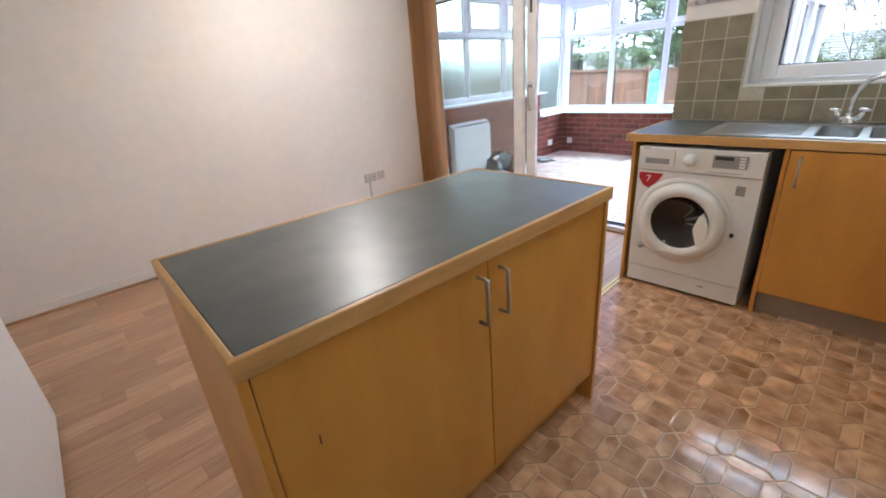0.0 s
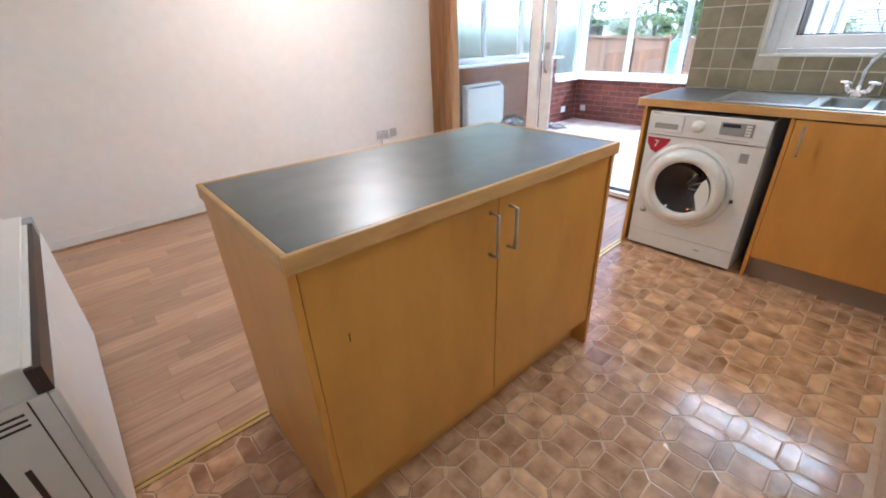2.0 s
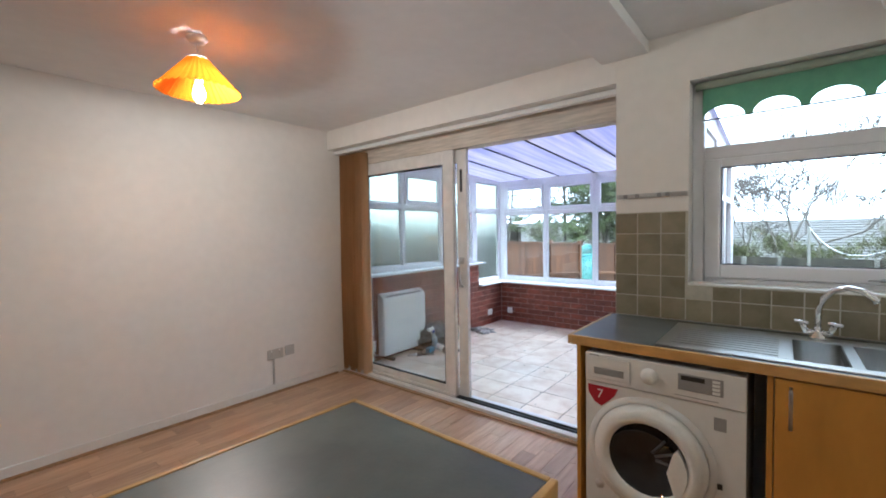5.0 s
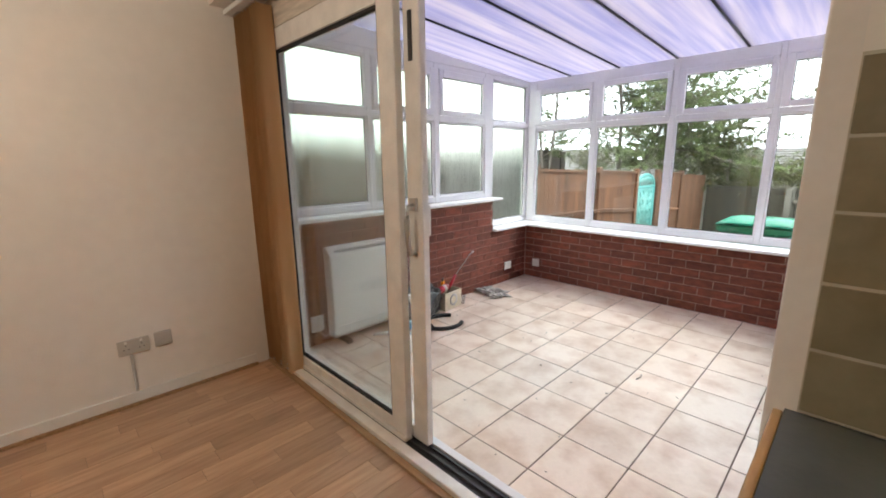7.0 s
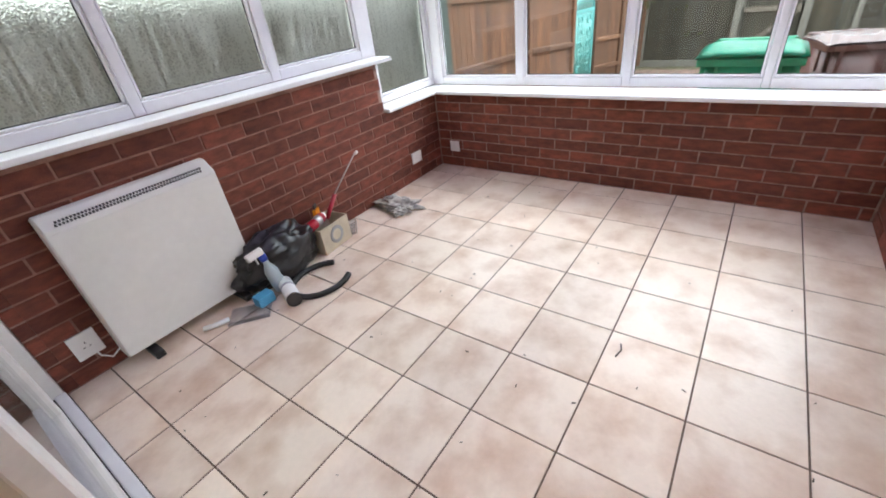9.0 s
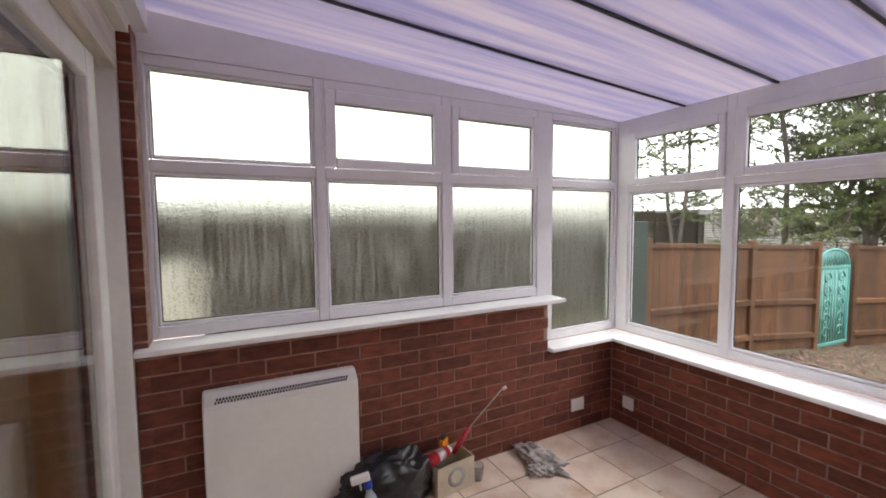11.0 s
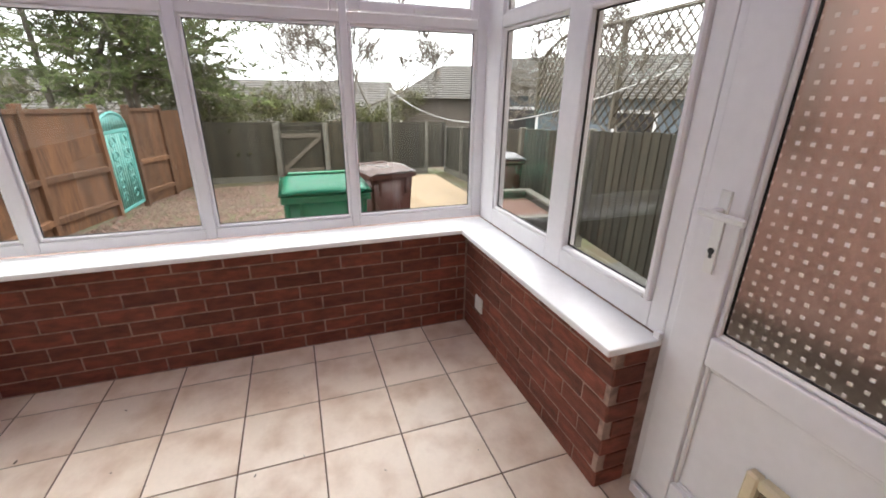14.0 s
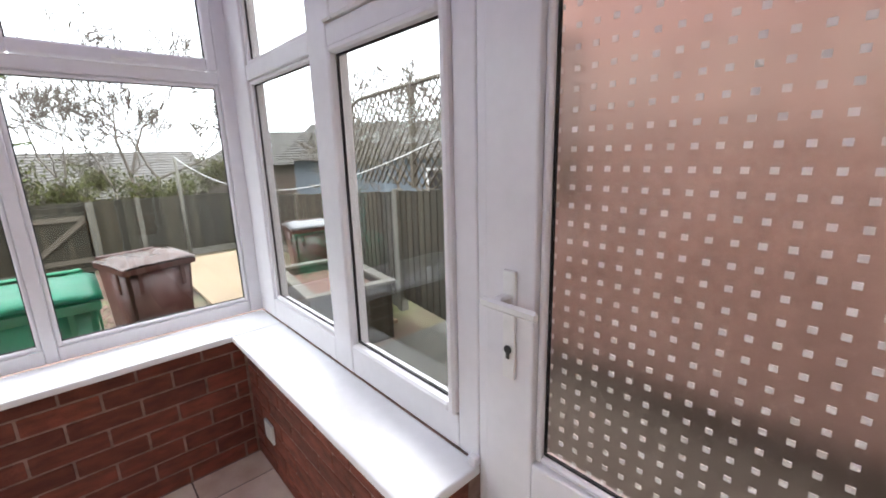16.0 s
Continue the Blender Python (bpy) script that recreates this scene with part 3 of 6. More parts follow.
# Pale, partly translucent squares set just in front of the pane.
part("square_dots", dots, translucent("white_square_dot", (0.96, 0.94, 0.92), (0.93, 0.91, 0.88), 9, (1, 1, 1), 0.25), dg, "rows of small pale squares on the glass", kind="stuff")
hd = boxes((-5.345, -5.315, -0.020, -0.0125, 0.90, 1.13), bevel=0.003)
handle = part("handle", hd, M_WHITE, dg, "white lever handle with keyhole plate")
part("lever", bevelled(boxes((-5.342, -5.318, -0.055, -0.0205, 1.062, 1.084), (-5.365, -5.232, -0.068, -0.0555, 1.062, 1.082)), 0.005), M_WHITE, handle)
part("keyhole", tube(bmesh.new(), [(-5.33, -0.0235, 0.965), (-5.33, -0.0205, 0.965)], 0.009, 12), M_DARKPLA, handle)
part("lock", boxes((-5.334, -5.326, -0.0225, -0.0205, 0.945, 0.958)), M_DARKPLA, handle)
part("threshold", boxes((-5.40, -4.50, -0.03, -0.0125, 0.004, 0.045), bevel=0.003), M_UPVC, dg)
# cat flap
fl = part("cat_flap", bevelled(ring(bmesh.new(), -5.085, -4.836, 0.19, 0.440, 0.034, -0.022, 0.0115), 0.006), M_CREAM, dg, "worn cream plastic cat flap")
arch = [(-5.05 + 0.0885 * (1 - math.cos(math.pi * k / 14)), 0.30 - 0.075 * math.sin(math.pi * k / 14)) for k in range(15)]
part("surround", prism([(-5.05, 0.225), (-4.875, 0.225)] + [(-4.875 , 0.30)] + [(u, z) for u, z in arch[::-1]], 0.010, "y", -0.012), M_CREAM, fl)
part("flap", boxes((-5.049, -4.876, -0.002, 0.004, 0.228, 0.39)), mat("smoky_flap", (0.30, 0.23, 0.16), 0.2, var=0.2, scale=10), fl, "smoky brown flap")
part("catch", boxes((-4.985, -4.945, -0.024, -0.0125, 0.212, 0.226), bevel=0.003), M_RED, fl, "red locking catch")
part("trim", tubes(([(u, -0.014, z) for u, z in arch], 0.006)), M_BROWNGR, fl, "dark seal")

# eaves boards and roof
def roof_z(x):
    return 2.19 + (6.9 - x) * 0.06


structure("eaves_board_north", prism([(3.93, 2.191), (6.93, 2.191), (6.93, roof_z(6.93) - 0.001), (3.93, roof_z(3.93) - 0.001)], 0.07, "y", 4.168), M_UPVC, "white boarding under the roof edge", "trim")
structure("eaves_board_south", prism([(3.93, 2.191), (6.93, 2.191), (6.93, roof_z(6.93) - 0.001), (3.93, roof_z(3.93) - 0.001)], 0.07, "y", 1.071), M_UPVC, "white boarding under the roof edge", "trim")
structure("wall_plate", boxes((EO + 0.001, EO + 0.05, 1.06, 4.24, 2.27, 2.355), bevel=0.004), M_UPVC, "white wall plate carrying the roof", "trim")
rf = thing("conservatory_roof", (3.9, 1.0, 2.19), "lilac-tinted streaky polycarbonate sheet roof on thin bars", "roof", kind="structure")
BY = [4.26, 3.665, 3.155, 2.645, 2.128, 1.612, 1.04]
for a, b in zip(BY, BY[1:]):
    bm = bmesh.new()
    box(bm, 3.935, 7.05, b + 0.004, a - 0.004, 0.0, 0.016)
    for v in bm.verts:
        v.co = Vector((v.co.x - 3.9, v.co.y - 1.0, v.co.z + roof_z(v.co.x) - 2.19))
    part("roof_panel", bm, M_ROOF, rf)
for y in BY[1:-1]:
    bm = bmesh.new()
    box(bm, 3.935, 7.05, y - 0.0065, y + 0.0065, -0.010, -0.0005)
    box(bm, 3.935, 7.05, y - 0.013, y + 0.013, 0.0165, 0.032)
    for v in bm.verts:
        v.co = Vector((v.co.x - 3.9, v.co.y - 1.0, v.co.z + roof_z(v.co.x) - 2.19))
    part("glazing_bar", bm, M_BAR, rf, "dark glazing bar")

# sills
structure("window_sill_north", boxes((3.889, 6.206, 3.995, 4.168, 0.922, 0.949), bevel=0.007), M_SILL, "white window board over the higher brick wall", "sill")
structure("window_sill_step", boxes((6.095, 6.878, 3.995, 4.168, 0.598, 0.624), bevel=0.007), M_SILL, "white window board in the corner step", "sill")
structure("window_sill_east", boxes((6.645, 6.878, 1.142, 3.993, 0.598, 0.624), bevel=0.007), M_SILL, "white window board over the low brick wall", "sill")
structure("window_sill_south", boxes((5.424, 6.643, 1.142, 1.352, 0.598, 0.624), bevel=0.007), M_SILL, "white window board beside the garden door", "sill")
structure("window_sill_west", boxes((3.934, 4.522, 1.142, 1.352, 0.598, 0.624), bevel=0.007), M_SILL, "white window board next to the house", "sill")
structure("sill_end_cap", boxes((5.424, 5.449, 1.1425, 1.162, 0.625, 0.648), bevel=0.003), M_UPVC, "white end cap on the window board", "trim")

# ---------------------------------------------------------------- patio door
pd = thing("door_3", (3.83, 0, 0), "white-framed sliding patio door standing half open", "door", kind="structure")
part("outer_frame", boxes((-0.06, -0.032, 1.362, 1.422, 0.0, 2.214), (-0.09, 0.053, 4.035, 4.088, 0.0, 2.214), bevel=0.004), M_GLOSS, pd, "white outer frame")
part("seal", boxes((-0.0315, -0.024, 1.3605, 1.412, 0.036, 2.02)), M_RUBBER, pd, "black rubber door seal")
part("header", boxes((-0.06, 0.060, 1.425, 4.034, 2.064, 2.214), bevel=0.004), M_HEADER, pd, "grained pale timber head")
part("threshold", boxes((-0.13, -0.075, 1.362, 4.088, 0.0, 0.035), bevel=0.006), M_ALU, pd, "cream threshold")
part("threshold_trim", boxes((-0.165, -0.131, 1.362, 4.07, 0.0, 0.014), bevel=0.004), M_OAKTRIM, pd, "brown wood edging")
part("outer_threshold", boxes((0.018, 0.058, 1.425, 4.034, 0.0, 0.030), bevel=0.004), M_UPVC, pd, "white outer threshold")
part("track", boxes((-0.074, 0.0175, 1.425, 4.034, 0.0, 0.022), (-0.045, -0.035, 1.425, 4.034, 0.0221, 0.034), (-0.008, 0.002, 1.425, 4.034, 0.0221, 0.034)), M_DARKPLA, pd, "dark sliding track")
part("frame_foot", boxes((-0.074, -0.03, 2.695, 4.034, 0.0345, 0.055), bevel=0.003), M_ALU, pd)
# fixed leaf
fx = bmesh.new()
box(fx, -0.062, -0.022, 2.698, 2.806, 0.056, 2.062)
box(fx, -0.062, -0.022, 3.788, 3.850, 0.056, 2.062)
box(fx, -0.061, -0.023, 2.807, 3.787, 0.056, 0.112)
box(fx, -0.061, -0.023, 2.807, 3.787, 1.955, 2.062)
part("fixed_leaf", bevelled(fx, 0.004), M_ALU, pd, "cream aluminium fixed leaf")
part("jamb_liner", bevelled(boxes((-0.066, -0.020, 3.862, 3.905, 0.056, 2.062), (-0.060, -0.026, 3.918, 4.033, 0.056, 2.062)), 0.003), M_ALU, pd)
part("gasket", bevelled(boxes((-0.058, -0.03, 3.8505, 3.8615, 0.056, 2.062), (-0.055, -0.03, 3.9055, 3.9175, 0.056, 2.062)), 0.002), M_RUBBER, pd)
part("gasket", bevelled(boxes((-0.055, -0.03, 2.8065, 2.816, 0.1125, 1.9545), (-0.055, -0.03, 3.776, 3.7875, 0.1125, 1.9545), (-0.055, -0.03, 2.817, 3.775, 0.1125, 0.122), (-0.055, -0.03, 2.817, 3.775, 1.942, 1.9545)), 0.002), M_RUBBER, pd)
no_shadow(part("pane", boxes((-0.045, -0.039, 2.81, 3.78, 0.116, 1.951)), M_PATIOGL, pd))
# sliding leaf, pushed open behind the fixed one
sl = bmesh.new()
box(sl, -0.021, 0.016, 2.594, 2.690, 0.036, 2.062)
box(sl, -0.021, 0.016, 3.80, 3.90, 0.036, 2.062)
box(sl, -0.020, 0.015, 2.691, 3.799, 0.036, 0.10)
box(sl, -0.020, 0.015, 2.691, 3.799, 1.96, 2.062)
leaf = part("sliding_leaf", bevelled(sl, 0.004), M_ALU, pd, "cream aluminium sliding leaf")
no_shadow(part("pane", boxes((-0.006, 0.0, 2.685, 3.805, 0.095, 1.965)), M_PATIOGL, leaf))
part("handle", tubes(([(-0.024, 2.643, 1.16), (-0.055, 2.643, 1.155), (-0.066, 2.643, 1.10), (-0.062, 2.643, 1.0), (-0.052, 2.643, 0.955), (-0.022, 2.643, 0.95)], 0.011)), M_STEEL, leaf, "grey metal pull handle")
part("lock", boxes((-0.036, -0.0215, 2.622, 2.664, 1.135, 1.19), bevel=0.004), M_STEEL, leaf)
part("latch_plate", boxes((-0.027, -0.0215, 2.634, 2.654, 1.72, 1.90)), M_DARKPLA, leaf)
part("outer_handle", bevelled(boxes((0.0165, 0.055, 2.622, 2.657, 1.02, 1.16)), 0.006), M_WHITE, leaf, "white outside handle")
# blind: head rail and stacked vanes
bl = thing("vertical_blind", (3.735, 3.90, 0), "tan vertical blind vanes stacked beside the patio door", "blind")
part("head_rail", bevelled(boxes((-0.105, -0.06, -2.535, 0.188, 2.178, 2.205), (-0.095, -0.07, -2.535, 0.188, 2.2055, 2.2145)), 0.003), M_WHITE, bl, "slim white head rail")
for k in range(11):
    y = 0.155 - k * 0.034
    bm = bmesh.new()
    n = 6
    rows = []
    for z in (0.03, 0.4, 0.9, 1.5, 2.17):
        row = []
        for j in range(n + 1):
            u = -0.045 + 0.09 * j / n
            v = 0.010 * math.sin(math.pi * j / n)
            row.append(bm.verts.new((u - 0.02, y + v + 0.010 * math.sin(z * 2 + k) + 0.006 * (k % 3) * (2.17 - z), z)))
        rows.append(row)
    for r0, r1 in zip(rows, rows[1:]):
        for j in range(n):
            f = bm.faces.new((r0[j], r0[j + 1], r1[j + 1], r1[j]))
            f.smooth = True
    bmesh.ops.solidify(bm, geom=bm.faces[:], thickness=0.0015)
    part("vane", bm, M_FABRIC, bl)
part("chain", tubes(([(-0.03, -0.16, 0.06), (-0.05, 0.0, 0.05), (-0.03, 0.15, 0.06)], 0.003)), M_WHITE, bl, "white bottom chain")

# ---------------------------------------------------------------- kitchen window and wall
kw = thing("window_5", (3.66, 0, 0), "white kitchen window with a fixed fanlight above", "window", kind="structure")
fr = bmesh.new()
for y0, y1, z0, z1 in ((0.945, 0.999, 1.101, 2.144), (-0.549, -0.50, 1.101, 2.144)):
    box(fr, 0.0, 0.07, y0, y1, z0, z1)
for z0, z1 in ((1.101, 1.135), (1.747, 1.812), (2.085, 2.144)):
    box(fr, 0.001, 0.069, -0.499, 0.944, z0, z1)
part("window_frame", bevelled(fr, 0.005), M_UPVC, kw)
sa = bmesh.new()
box(sa, -0.016, 0.03, 0.872, 0.943, 1.137, 1.745)
box(sa, -0.016, 0.03, -0.498, -0.43, 1.137, 1.745)
box(sa, -0.015, 0.029, -0.429, 0.871, 1.137, 1.204)
box(sa, -0.015, 0.029, -0.429, 0.871, 1.703, 1.745)
sash = part("sash", bevelled(sa, 0.005), M_UPVC, kw)
part("gasket", boxes((0.004, 0.012, 0.866, 0.8715, 1.204, 1.703), (0.004, 0.012, -0.429, 0.8655, 1.6975, 1.7028), (0.004, 0.012, -0.429, 0.8655, 1.2042, 1.2095)), M_RUBBER, sash)
no_shadow(part("pane", boxes((0.013, 0.019, -0.43, 0.872, 1.203, 1.704)), M_GLASS, sash))
no_shadow(part("pane", boxes((0.03, 0.036, -0.5, 0.945, 1.812, 2.085)), M_GLASS, kw))
part("handle", bevelled(boxes((-0.04, -0.0165, 0.23, 0.30, 1.148, 1.163), (-0.05, -0.0405, 0.18, 0.34, 1.152, 1.160)), 0.003), M_GREYPLA, sash, "grey window stay")
part("window_sill", boxes((-0.115, -0.001, -0.549, 0.999, 1.1005, 1.112), bevel=0.003), M_GLOSS, kw, "white painted sill")

rb = thing("roller_blind", (3.625, 0.0, 2.07), "pale green roller blind with a scalloped lower edge", "blind")
part("roller", tubes(([(0, -0.53, 0.05), (0, 0.98, 0.05)], 0.02), seg=14), mat("blind_roll", (0.32, 0.36, 0.29), 0.8), rb)
out = [(0.95, 0.05), (-0.50, 0.05)]
y = -0.50
sc = []
n_sc = 7
w = 1.45 / n_sc
for k in range(n_sc):
    y0 = -0.50 + k * w
    sc.append((y0, -0.125))
    sc.append((y0 + 0.03, -0.125))
    for j in range(9):
        a = math.pi * j / 8
        sc.append((y0 + w / 2 + 0.015 - (w / 2 - 0.015) * math.cos(a), -0.125 + 0.062 * math.sin(a)))
part("fabric", prism(out + sc, 0.002, "x", 0.0), M_GREENBL, rb, "pale green fabric")
part("pull_bar", tubes(([(0.004, -0.50, -0.125), (0.004, 0.95, -0.125)], 0.004)), M_DARKPLA, rb, "thin dark bar")

wt = thing("wall_tiles", (EX, 0, 0.91), "sage green square wall tiles behind the sink", "wall tiles", kind="structure")
part("grout_bed", boxes((-0.0095, -0.0005, -0.61, 1.359, 0.004, 0.19), (-0.0095, -0.0005, 1.001, 1.359, 0.1905, 0.574)), M_WGROUT, wt)
PT, PZ = 0.1165, 0.1132
tile_me = {}
for j in range(5):
    for k in range(18):
        y1 = 1.357 - k * PT
        z0 = 0.008 + j * PZ
        z1 = 0.008 + (j + 1) * PZ - 0.0055
        y0 = y1 - PT + 0.0055
        if y0 < -0.6:
            continue
        if z1 > 0.188 and k > 3:
            if z0 > 0.18:
                continue
            z1 = 0.186
        if k == 3 and z1 > 0.19:
            y0 = max(y0, 1.006)
        z1 = min(z1, 0.600)
        if z1 - z0 < 0.01 or y1 - y0 < 0.01:
            continue
        key = (round(y1 - y0, 3), round(z1 - z0, 3))
        if key not in tile_me:
            tile_me[key] = mesh_of("tile", boxes((-0.0045, 0, 0, key[0], 0, key[1]), bevel=0.002), M_WTILE)
        ob = new("tile", tile_me[key])
        ob.parent = wt
        ob.location = (-0.0065, y0, z0)
dado = thing("towel_rail", (EX, 1.185, 1.575), "slim metal rail fixed on the wall above the tiles", "rail")
part("rail", boxes((-0.012, -0.001, -0.18, 0.17, -0.012, 0.012), bevel=0.003), M_STEEL, dado)
for yy in (-0.10, -0.06, 0.05, 0.11):
    part("clip", boxes((-0.018, -0.0125, yy, yy + 0.02, -0.012, 0.010)), M_GREYPLA, dado)

# ---------------------------------------------------------------- kitchen units


def bar_handle(parent, x, y, z0, z1, axis="y"):
    d = 0.03
    if axis == "y":
        pts = [(x, y, z0), (x, y - d, z0), (x, y - d, z1), (x, y, z1)]
    else:
        pts = [(x, y, z0), (x - d, y, z0), (x - d, y, z1), (x, y, z1)]
    part("handle", tubes((pts, 0.0055), seg=8), M_STEEL, parent, "brushed steel bar handle")


isl = thing("kitchen_island", (0.617, 0.996, 0), "maple-fronted two-door island unit with slate grey top", "kitchen island", rz=-1.5)
IW, ID = 1.215, 0.614
part("side_panel", boxes((-0.008, 0.011, 0.0, 0.602, 0.0, 0.867), bevel=0.002), M_MAPLE, isl)
part("side_panel", boxes((IW - 0.011, IW + 0.008, 0.0, 0.602, 0.0, 0.867), bevel=0.002), M_MAPLE, isl)
part("back_panel", boxes((0.0115, IW - 0.0115, 0.572, 0.589, 0.02, 0.867)), M_MAPLE, isl)
part("carcass", boxes((0.0115, IW - 0.0115, 0.041, 0.556, 0.15, 0.867)), M_BEIGE, isl)
part("plinth", boxes((0.0115, IW - 0.0115, 0.070, 0.085, 0.0, 0.149)), M_MAPLE, isl)
for x0, x1, hx in ((0.0135, IW / 2 - 0.002, IW / 2 - 0.036), (IW / 2 + 0.002, IW - 0.0135, IW / 2 + 0.044)):
    d = part("door", boxes((x0, x1, 0.006, 0.0275, 0.135, 0.862), bevel=0.0025), M_MAPLE, isl)
    bar_handle(d, hx, 0.0058, 0.695, 0.825)
part("worktop", boxes((0.004, IW - 0.004, 0.004, ID - 0.004, 0.871, 0.9095), bevel=0.003), M_TOP, isl, "slate grey laminate worktop")
part("edging", boxes((-0.012, IW + 0.012, -0.012, 0.0035, 0.868, 0.911), (-0.012, IW + 0.012, ID - 0.0035, ID + 0.012, 0.868, 0.911), (-0.012, 0.0035, 0.0036, ID - 0.0036, 0.868, 0.911), (IW - 0.0035, IW + 0.012, 0.0036, ID - 0.0036, 0.868, 0.911), bevel=0.004), M_MAPLEDGE, isl, "maple wood edging")
part("scratch", boxes((0.10, 0.103, 0.0052, 0.0059, 0.64, 0.665)), M_BROWNGR, isl, "small dark chip in the door")

# worktop run under the window, with a hole for the sink bowls
wtop = thing("worktop", (2.944, 0, 0), "slate grey laminate worktop with maple front edge", "worktop")
bw = bmesh.new()
XS, YS = [0.012, 0.075, 0.445, 0.613], [-0.60, 0.055, 0.405, 0.44, 0.585, 1.375]
low, top = ([[bw.verts.new((x, y, z)) for y in YS] for x in XS] for z in (0.871, 0.9095))
holes = {(1, 1), (1, 3)}
for i in range(3):
    for j in range(5):
        if (i, j) in holes:
            for (a, b), (c, d) in zip(((i, j), (i + 1, j), (i + 1, j + 1), (i, j + 1)), ((i + 1, j), (i + 1, j + 1), (i, j + 1), (i, j))):
                bw.faces.new((low[a][b], low[c][d], top[c][d], top[a][b]))
        else:
            for g in (low, top):
                bw.faces.new((g[i][j], g[i + 1][j], g[i + 1][j + 1], g[i][j + 1]))
edge = [(i, 0) for i in range(4)] + [(3, j) for j in range(1, 6)] + [(i, 5) for i in (2, 1, 0)] + [(0, j) for j in (4, 3, 2, 1)]
for (a, b), (c, d) in zip(edge, edge[1:] + edge[:1]):
    bw.faces.new((low[a][b], low[c][d], top[c][d], top[a][b]))
part("surface", bw, M_TOP, wtop)
part("edging", boxes((-0.006, 0.0115, -0.60, 1.375, 0.868, 0.911), (-0.006, 0.60, 1.3755, 1.390, 0.868, 0.911), bevel=0.004), M_MAPLEDGE, wtop, "maple wood edging")

sk = thing("kitchen_sink", (2.957, 0.5, 0.9105), "stainless steel one and a half bowl sink with drainer", "sink")
rim = bmesh.new()
for x0, x1, y0, y1 in ((0.02, 0.07, -0.50, 0.53), (0.425, 0.52, -0.50, 0.53), (0.0705, 0.4245, -0.50, -0.442), (0.0705, 0.4245, -0.097, -0.062), (0.0705, 0.4245, 0.087, 0.53)):
    box(rim, x0, x1, y0, y1, 0.0, 0.006)
rim_ob = part("rim", bevelled(rim, 0.002), M_STEEL, sk)
for y0, y1, dep in ((-0.4415, -0.0975, 0.16), (-0.0615, 0.0865, 0.11)):
    bm = bmesh.new()
    box(bm, 0.071, 0.424, y0, y1, -dep, 0.004)
    top = max(bm.faces, key=lambda f: f.calc_center_median().z)
    bmesh.ops.delete(bm, geom=[top], context="FACES")
    bmesh.ops.bevel(bm, geom=[e for e in bm.edges if not e.is_boundary], offset=0.035, segments=4, affect="EDGES", profile=0.5)
    for f in bm.faces:
        f.smooth = True
    b = part("bowl", bm, M_STEEL, sk, "deep steel bowl")
    part("waste", lathe([(0.0, 0.004), (0.03, 0.004), (0.034, 0.001)], 20, (0.25, (y0 + y1) / 2, -dep)), M_CHROME, b)
for k in range(8):
    part("drainer_rib", bevelled(boxes((0.09 + k * 0.04, 0.105 + k * 0.04, 0.13, 0.48, 0.0065, 0.0095)), 0.001), M_STEEL, sk)

tp = thing("mixer_tap", (3.43, 0.505, 0.9165), "chrome swan-neck mixer tap with crosshead handles", "tap")
part("base", lathe([(0.0, 0.0), (0.03, 0.0), (0.028, 0.015), (0.016, 0.03), (0.015, 0.055), (0.0, 0.055)], 20), M_CHROME, tp)
part("bridge", tubes(([(0, -0.036, 0.03), (0, 0.036, 0.03)], 0.013)), M_CHROME, tp)
part("spout", tubes(([(0, 0, 0.05), (0, -0.002, 0.13), (-0.008, -0.015, 0.175), (-0.022, -0.045, 0.212), (-0.042, -0.085, 0.228), (-0.060, -0.125, 0.220), (-0.074, -0.155, 0.195), (-0.078, -0.164, 0.178)], 0.0115), seg=12), M_CHROME, tp)
for s in (-1, 1):
    h = part("tap_handle", tubes(([(0, s * 0.036, 0.03), (-0.012, s * 0.050, 0.065)], 0.012), ([(-0.034, s * 0.053, 0.072), (0.012, s * 0.053, 0.072)], 0.008), ([(-0.012, s * 0.053 - 0.023, 0.069), (-0.012, s * 0.053 + 0.023, 0.076)], 0.008)), M_CHROME, tp)

# base unit under the sink
bu = thing("base_unit", (2.944, 0.02, 0), "maple-fronted base cupboard under the sink", "cupboard")
part("carcass", boxes((0.045, 0.60, 0.0, 0.62, 0.15, 0.69)), M_BEIGE, bu)
part("side_panel", boxes((0.012, 0.044, 0.622, 0.640, 0.004, 0.866)), M_MAPLE, bu)
d = part("door", boxes((0.0, 0.02, 0.02, 0.618, 0.135, 0.862), bevel=0.0025), M_MAPLE, bu)
part("handle", tubes(([(0.0, 0.575, 0.835), (-0.03, 0.575, 0.835), (-0.03, 0.575, 0.70), (0.0, 0.575, 0.70)], 0.0055)), M_STEEL, d, "brushed steel bar handle")
part("plinth", boxes((0.06, 0.076, -0.55, 0.62, 0.0, 0.149)), M_PLINTH, bu, "grey-brown plinth")

# units along the south side
dw = thing("drawer_unit", (0, 0, 0), "beige melamine low drawer units along the side wall", "drawer unit")
for k in range(3):
    x0 = 1.10 + k * 0.60
    for z0, z1 in ((0.012, 0.232), (0.236, 0.86)):
        part("drawer_front", boxes((x0 + 0.002, x0 + 0.598, -0.02, 0.0, z0, z1), bevel=0.002), M_BEIGE, dw)
part("carcass", boxes((1.10, 2.90, -0.60, -0.021, 0.0, 0.866)), M_BEIGE, dw)
part("worktop", boxes((1.10, 2.935, -0.60, -0.005, 0.87, 0.909), bevel=0.004), M_TOP, dw, "slate grey worktop")

